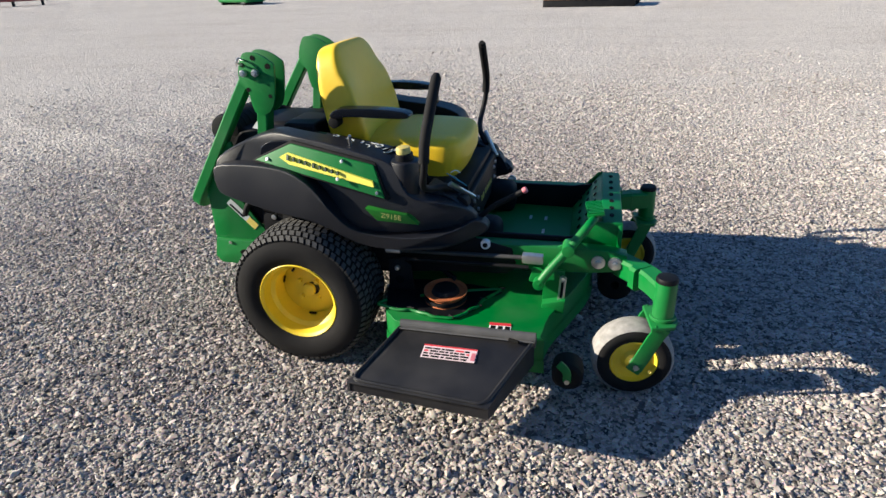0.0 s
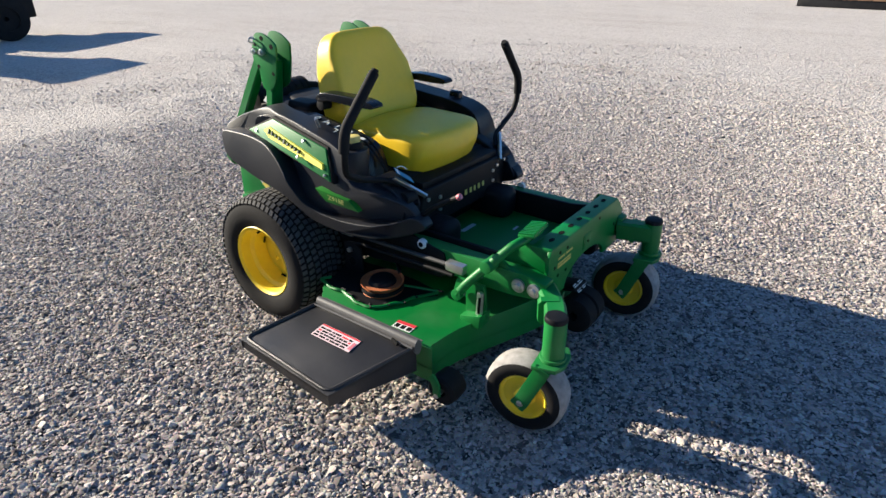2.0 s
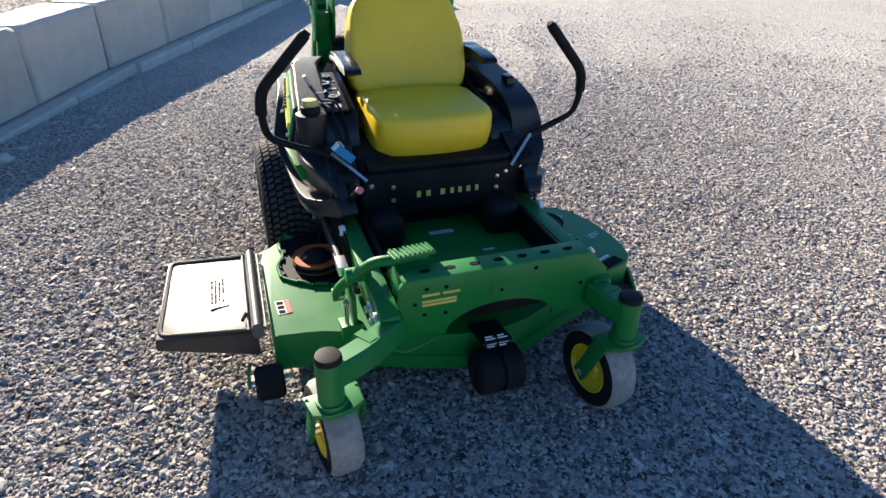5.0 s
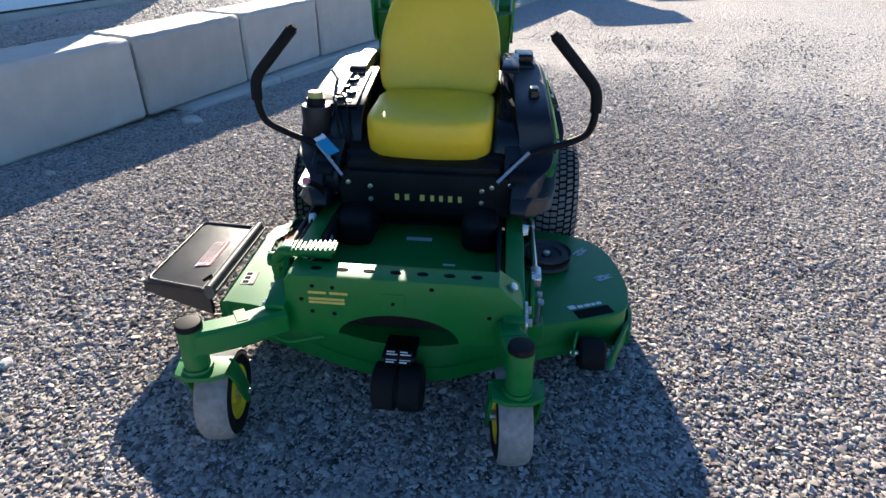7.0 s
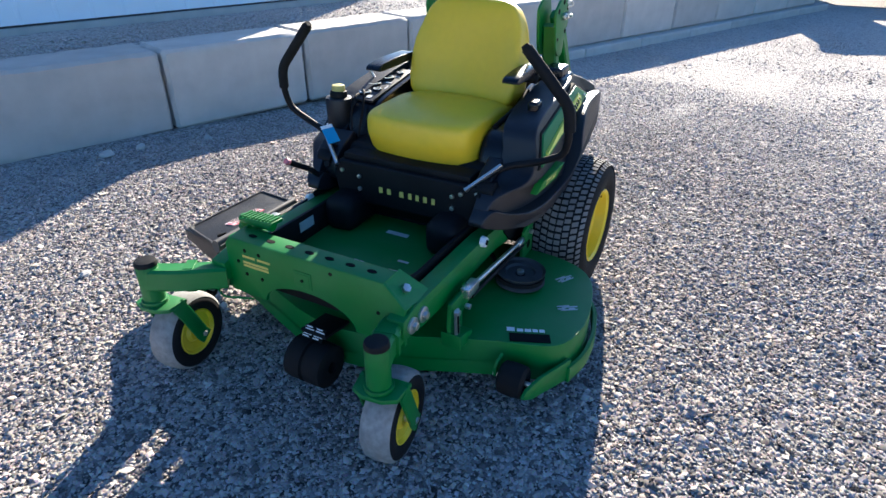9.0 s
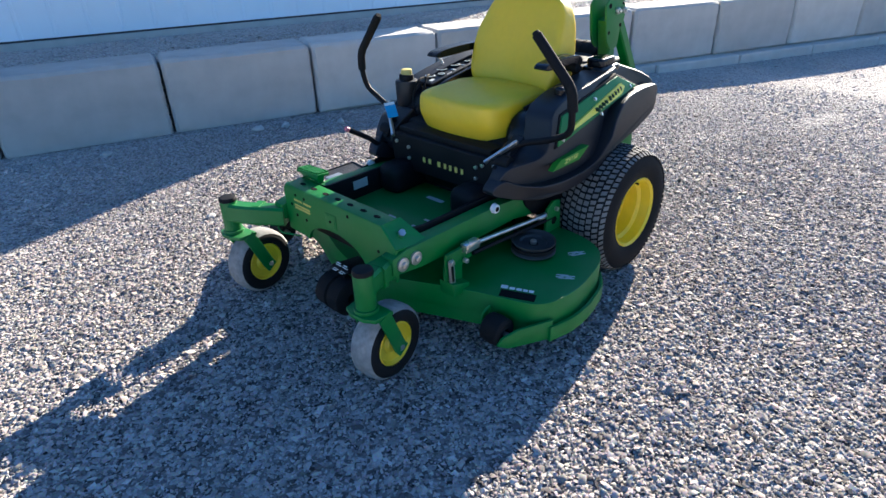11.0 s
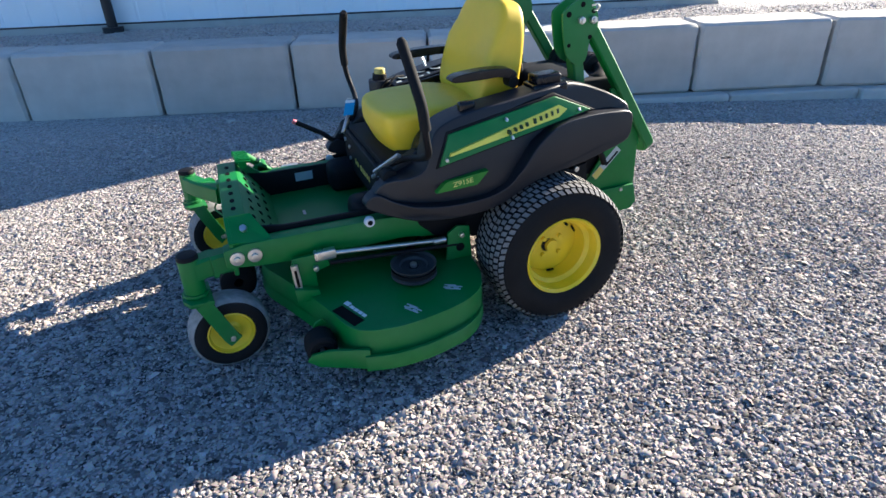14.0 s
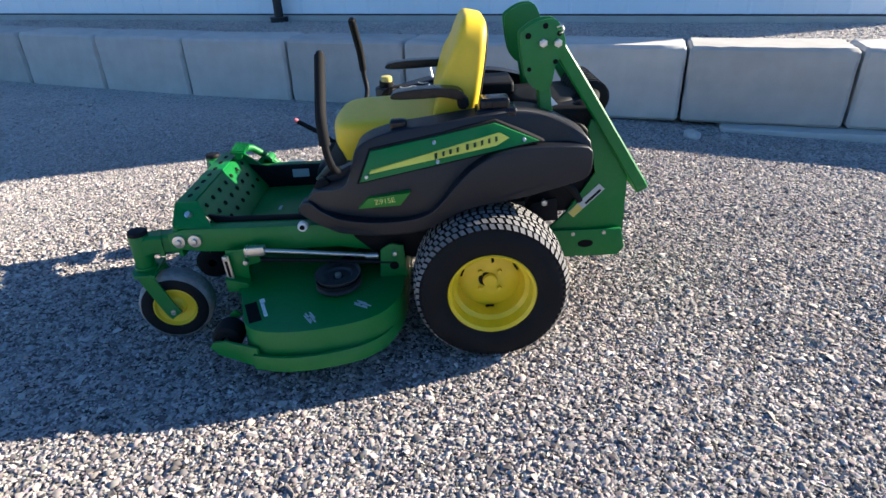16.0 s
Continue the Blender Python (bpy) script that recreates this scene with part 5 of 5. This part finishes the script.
for s in (1, -1):
    y0, y1 = sorted((.09 * s, .345 * s))
    t = part("transaxle", box((-.06, y0, .19), (.20, y1, .40), .03, 3), BLACK, mower, "black wheel drive unit")
    part("axle_shaft", cyl((.058, .33 * s, .29), (.058, .48 * s, .29), .028, seg=18), BLACK, t)
    part("drive_hose", tube([(.12, .28 * s, .40), (.22, .30 * s, .44), (.33, .30 * s, .42), (.40, .26 * s, .40)], .012), RUBBER, t)
    part("control_rod", cyl((.25, .318 * s, .50), (.60, .318 * s, .53), .006, seg=8), STEEL, t)
part("belly", box((.0, -.27, .36), (.60, .27, .44), .01), BLACK, mower, "dark underside frame")
for k, path in enumerate(([(.40, -.345, .84), (.45, -.33, .845), (.50, -.32, .79), (.53, -.30, .72)],
                          [(.36, -.35, .845), (.42, -.305, .86), (.47, -.285, .80), (.52, -.28, .70)],
                          [(.56, .30, .62), (.62, .285, .66), (.66, .25, .64), (.67, .20, .60)],
                          [(.56, -.29, .62), (.63, -.275, .665), (.675, -.24, .63), (.67, -.20, .57)],
                          [(.30, .35, .50), (.36, .372, .46), (.45, .374, .47), (.52, .362, .50)])):
    part("wire", tube(path, .0045, 8, corner=.04), RUBBER, mower, "thin black control wire")
part("cable", tube([(1.24, -.335, .445), (1.30, -.345, .405), (1.32, -.30, .385), (1.285, -.20, .39)], .004, 8), GREEN, mower, "thin cable")


# the frame stands nose-down on its small front wheels and carries the deck raised; the wheels themselves stand upright
DROOP = Matrix(((1, 0, 0, 0), (0, 1.075, 0, 0), (-.0265, 0, 1, .0125), (0, 0, 0, 1)))
WHEELS = ("rear_wheel", "caster_wheel", "fork", "caster_post", "caster_arm")
for thing in mower.children:
    if thing.name.split(".")[0] in WHEELS:
        continue
    lift = Matrix.Translation((0, 0, .014 if thing is deck else 0))
    for ob in (thing, *thing.children_recursive):
        if ob.data.users == 1:
            ob.data.transform(lift @ DROOP)


# ------------------------------------------------------------ loose things round the yard
def rock(size, seed, label):
    bm = bmesh.new()
    bmesh.ops.create_icosphere(bm, subdivisions=2, radius=1)
    rnd = Vector((seed * 1.7, seed * .9, seed * 2.3))
    for v in bm.verts:
        d = 1 + .45 * noise.noise(v.co * 1.1 + rnd) + .18 * noise.noise(v.co * 2.7 + rnd)
        v.co = Vector((v.co.x * size[0], v.co.y * size[1], v.co.z * size[2])) * d
    return tagged(part("rock", bm, CONCRETE, smooth=False), label, "rock", "rocks along the wall")


for k, (x, y, r) in enumerate(((.03, -2.86, .06), (-.19, -2.79, .045), (-1.82, -2.20, .085), (-2.05, -2.12, .04), (1.13, -1.50, .032), (-.6, -2.55, .04), (1.15, -3.2, .05))):
    ob = rock((r, r * .75, r * .5), k + 1, "pale limestone lump lying on gravel")
    ob.matrix_world = pose(x, y, float(lie(x, y)) + r * .22, 0, 0, k * 47)


def parked_tractor():
    """A utility tractor with a cab; its wheels, underside and shadow come into view."""
    thing = tagged(new("tractor"), "dark utility tractor parked on the far gravel", "tractor")
    for x, y, r, w in ((.95, .78, .66, .36), (.95, -.78, .66, .36), (3.40, .80, .44, .26), (3.40, -.80, .44, .26)):
        prof = [(-.5 * w, r * .55), (-.5 * w, r * .9), (-.4 * w, r), (.4 * w, r), (.5 * w, r * .9), (.5 * w, r * .55)]
        t = part("wheel", placed(lathe(prof, 32), Matrix.Translation((x, y, r))), RUBBER, thing, "black tyre")
        part("rim", placed(lathe([(-.3 * w, .05), (-.34 * w, r * .56), (.34 * w, r * .56), (.3 * w, .05)], 28), Matrix.Translation((x, y, r))), RUBBER, t)
    part("chassis", box((.3, -.40, .40), (4.2, .40, .90), .06, 3), BLACK, thing)
    part("axle", box((3.30, -.72, .36), (3.50, .72, .52), .03), BLACK, thing)
    part("hood", box((2.3, -.40, .85), (4.55, .40, 1.48), .16, 4), BLACK, thing)
    for y in (-.72, .72):
        part("mudguard", box((.25, y - .22, 1.32), (1.7, y + .22, 1.42), .04, 3), BLACK, thing)
    part("platform", box((.3, -.6, .80), (2.3, .6, .92), .03), BLACK, thing)
    part("driver_seat", box((.5, -.3, .92), (1.1, .3, 1.45), .08, 3), BLACK, thing)
    part("cab", box((.25, -.62, .9), (1.65, .62, 2.44), .10, 3), BLACK, thing, "dark closed cab")
    part("canopy", box((.15, -.72, 2.42), (1.75, .72, 2.54), .06, 3), BLACK, thing, "dark cab roof")
    return thing


tractor = parked_tractor()
tractor.matrix_world = pose(-14.1, .02, -.14, 0, 0, 90)


def steel_ramp(length, wide, label):
    """A low timber and steel skid lying on the ground."""
    thing = tagged(new("loading_skid"), label, "skid")
    for k in range(8):
        part("plank", box((k * length / 8 + .01, -wide / 2, .22), ((k + 1) * length / 8 - .01, wide / 2, .30), .01), WOOD, thing)
    for y in (-wide / 2 + .08, 0, wide / 2 - .08):
        part("beam", box((0, y - .05, .0), (length, y + .05, .22), .01), BLACK, thing)
    return thing


WOOD = material("weathered_boards", (0.16, 0.10, 0.06), 0.8, vary=0.35, scale=20, bump=0.4, bump_scale=120)
REDPAINT = material("faded_red_paint", (0.30, 0.03, 0.03), 0.5, vary=0.2, dust=0.3)
a = steel_ramp(3.0, 1.6, "weathered brown timber skid on the far gravel")
a.matrix_world = pose(-.65, 20.3, 0, 0, 0, -8)
bale = tagged(new("implement"), "red painted farm implement on the far gravel", "implement")
part("beam", box((0, -.4, .3), (4.2, .4, .62), .05), REDPAINT, bale)
for x in (.4, 2.1, 3.8):
    part("leg", box((x - .06, -.35, 0), (x + .06, .35, .32), .02), BLACK, bale)
bale.matrix_world = pose(-38.5, 31.5, 0, 0, 0, 40)
green_box = tagged(new("implement"), "green painted mower deck on the far gravel", "implement")
part("shell", box((0, -.6, .12), (2.3, .6, .5), .1, 3), GREEN, green_box)
for x in (.25, 2.05):
    part("skid", box((x - .06, -.55, 0), (x + .06, .55, .14), .02), BLACK, green_box)
green_box.matrix_world = pose(-17.5, 27.4, 0, 0, 0, -22)
copy_thing(a, pose(-30.5, 12.5, 0, 0, 0, 75))
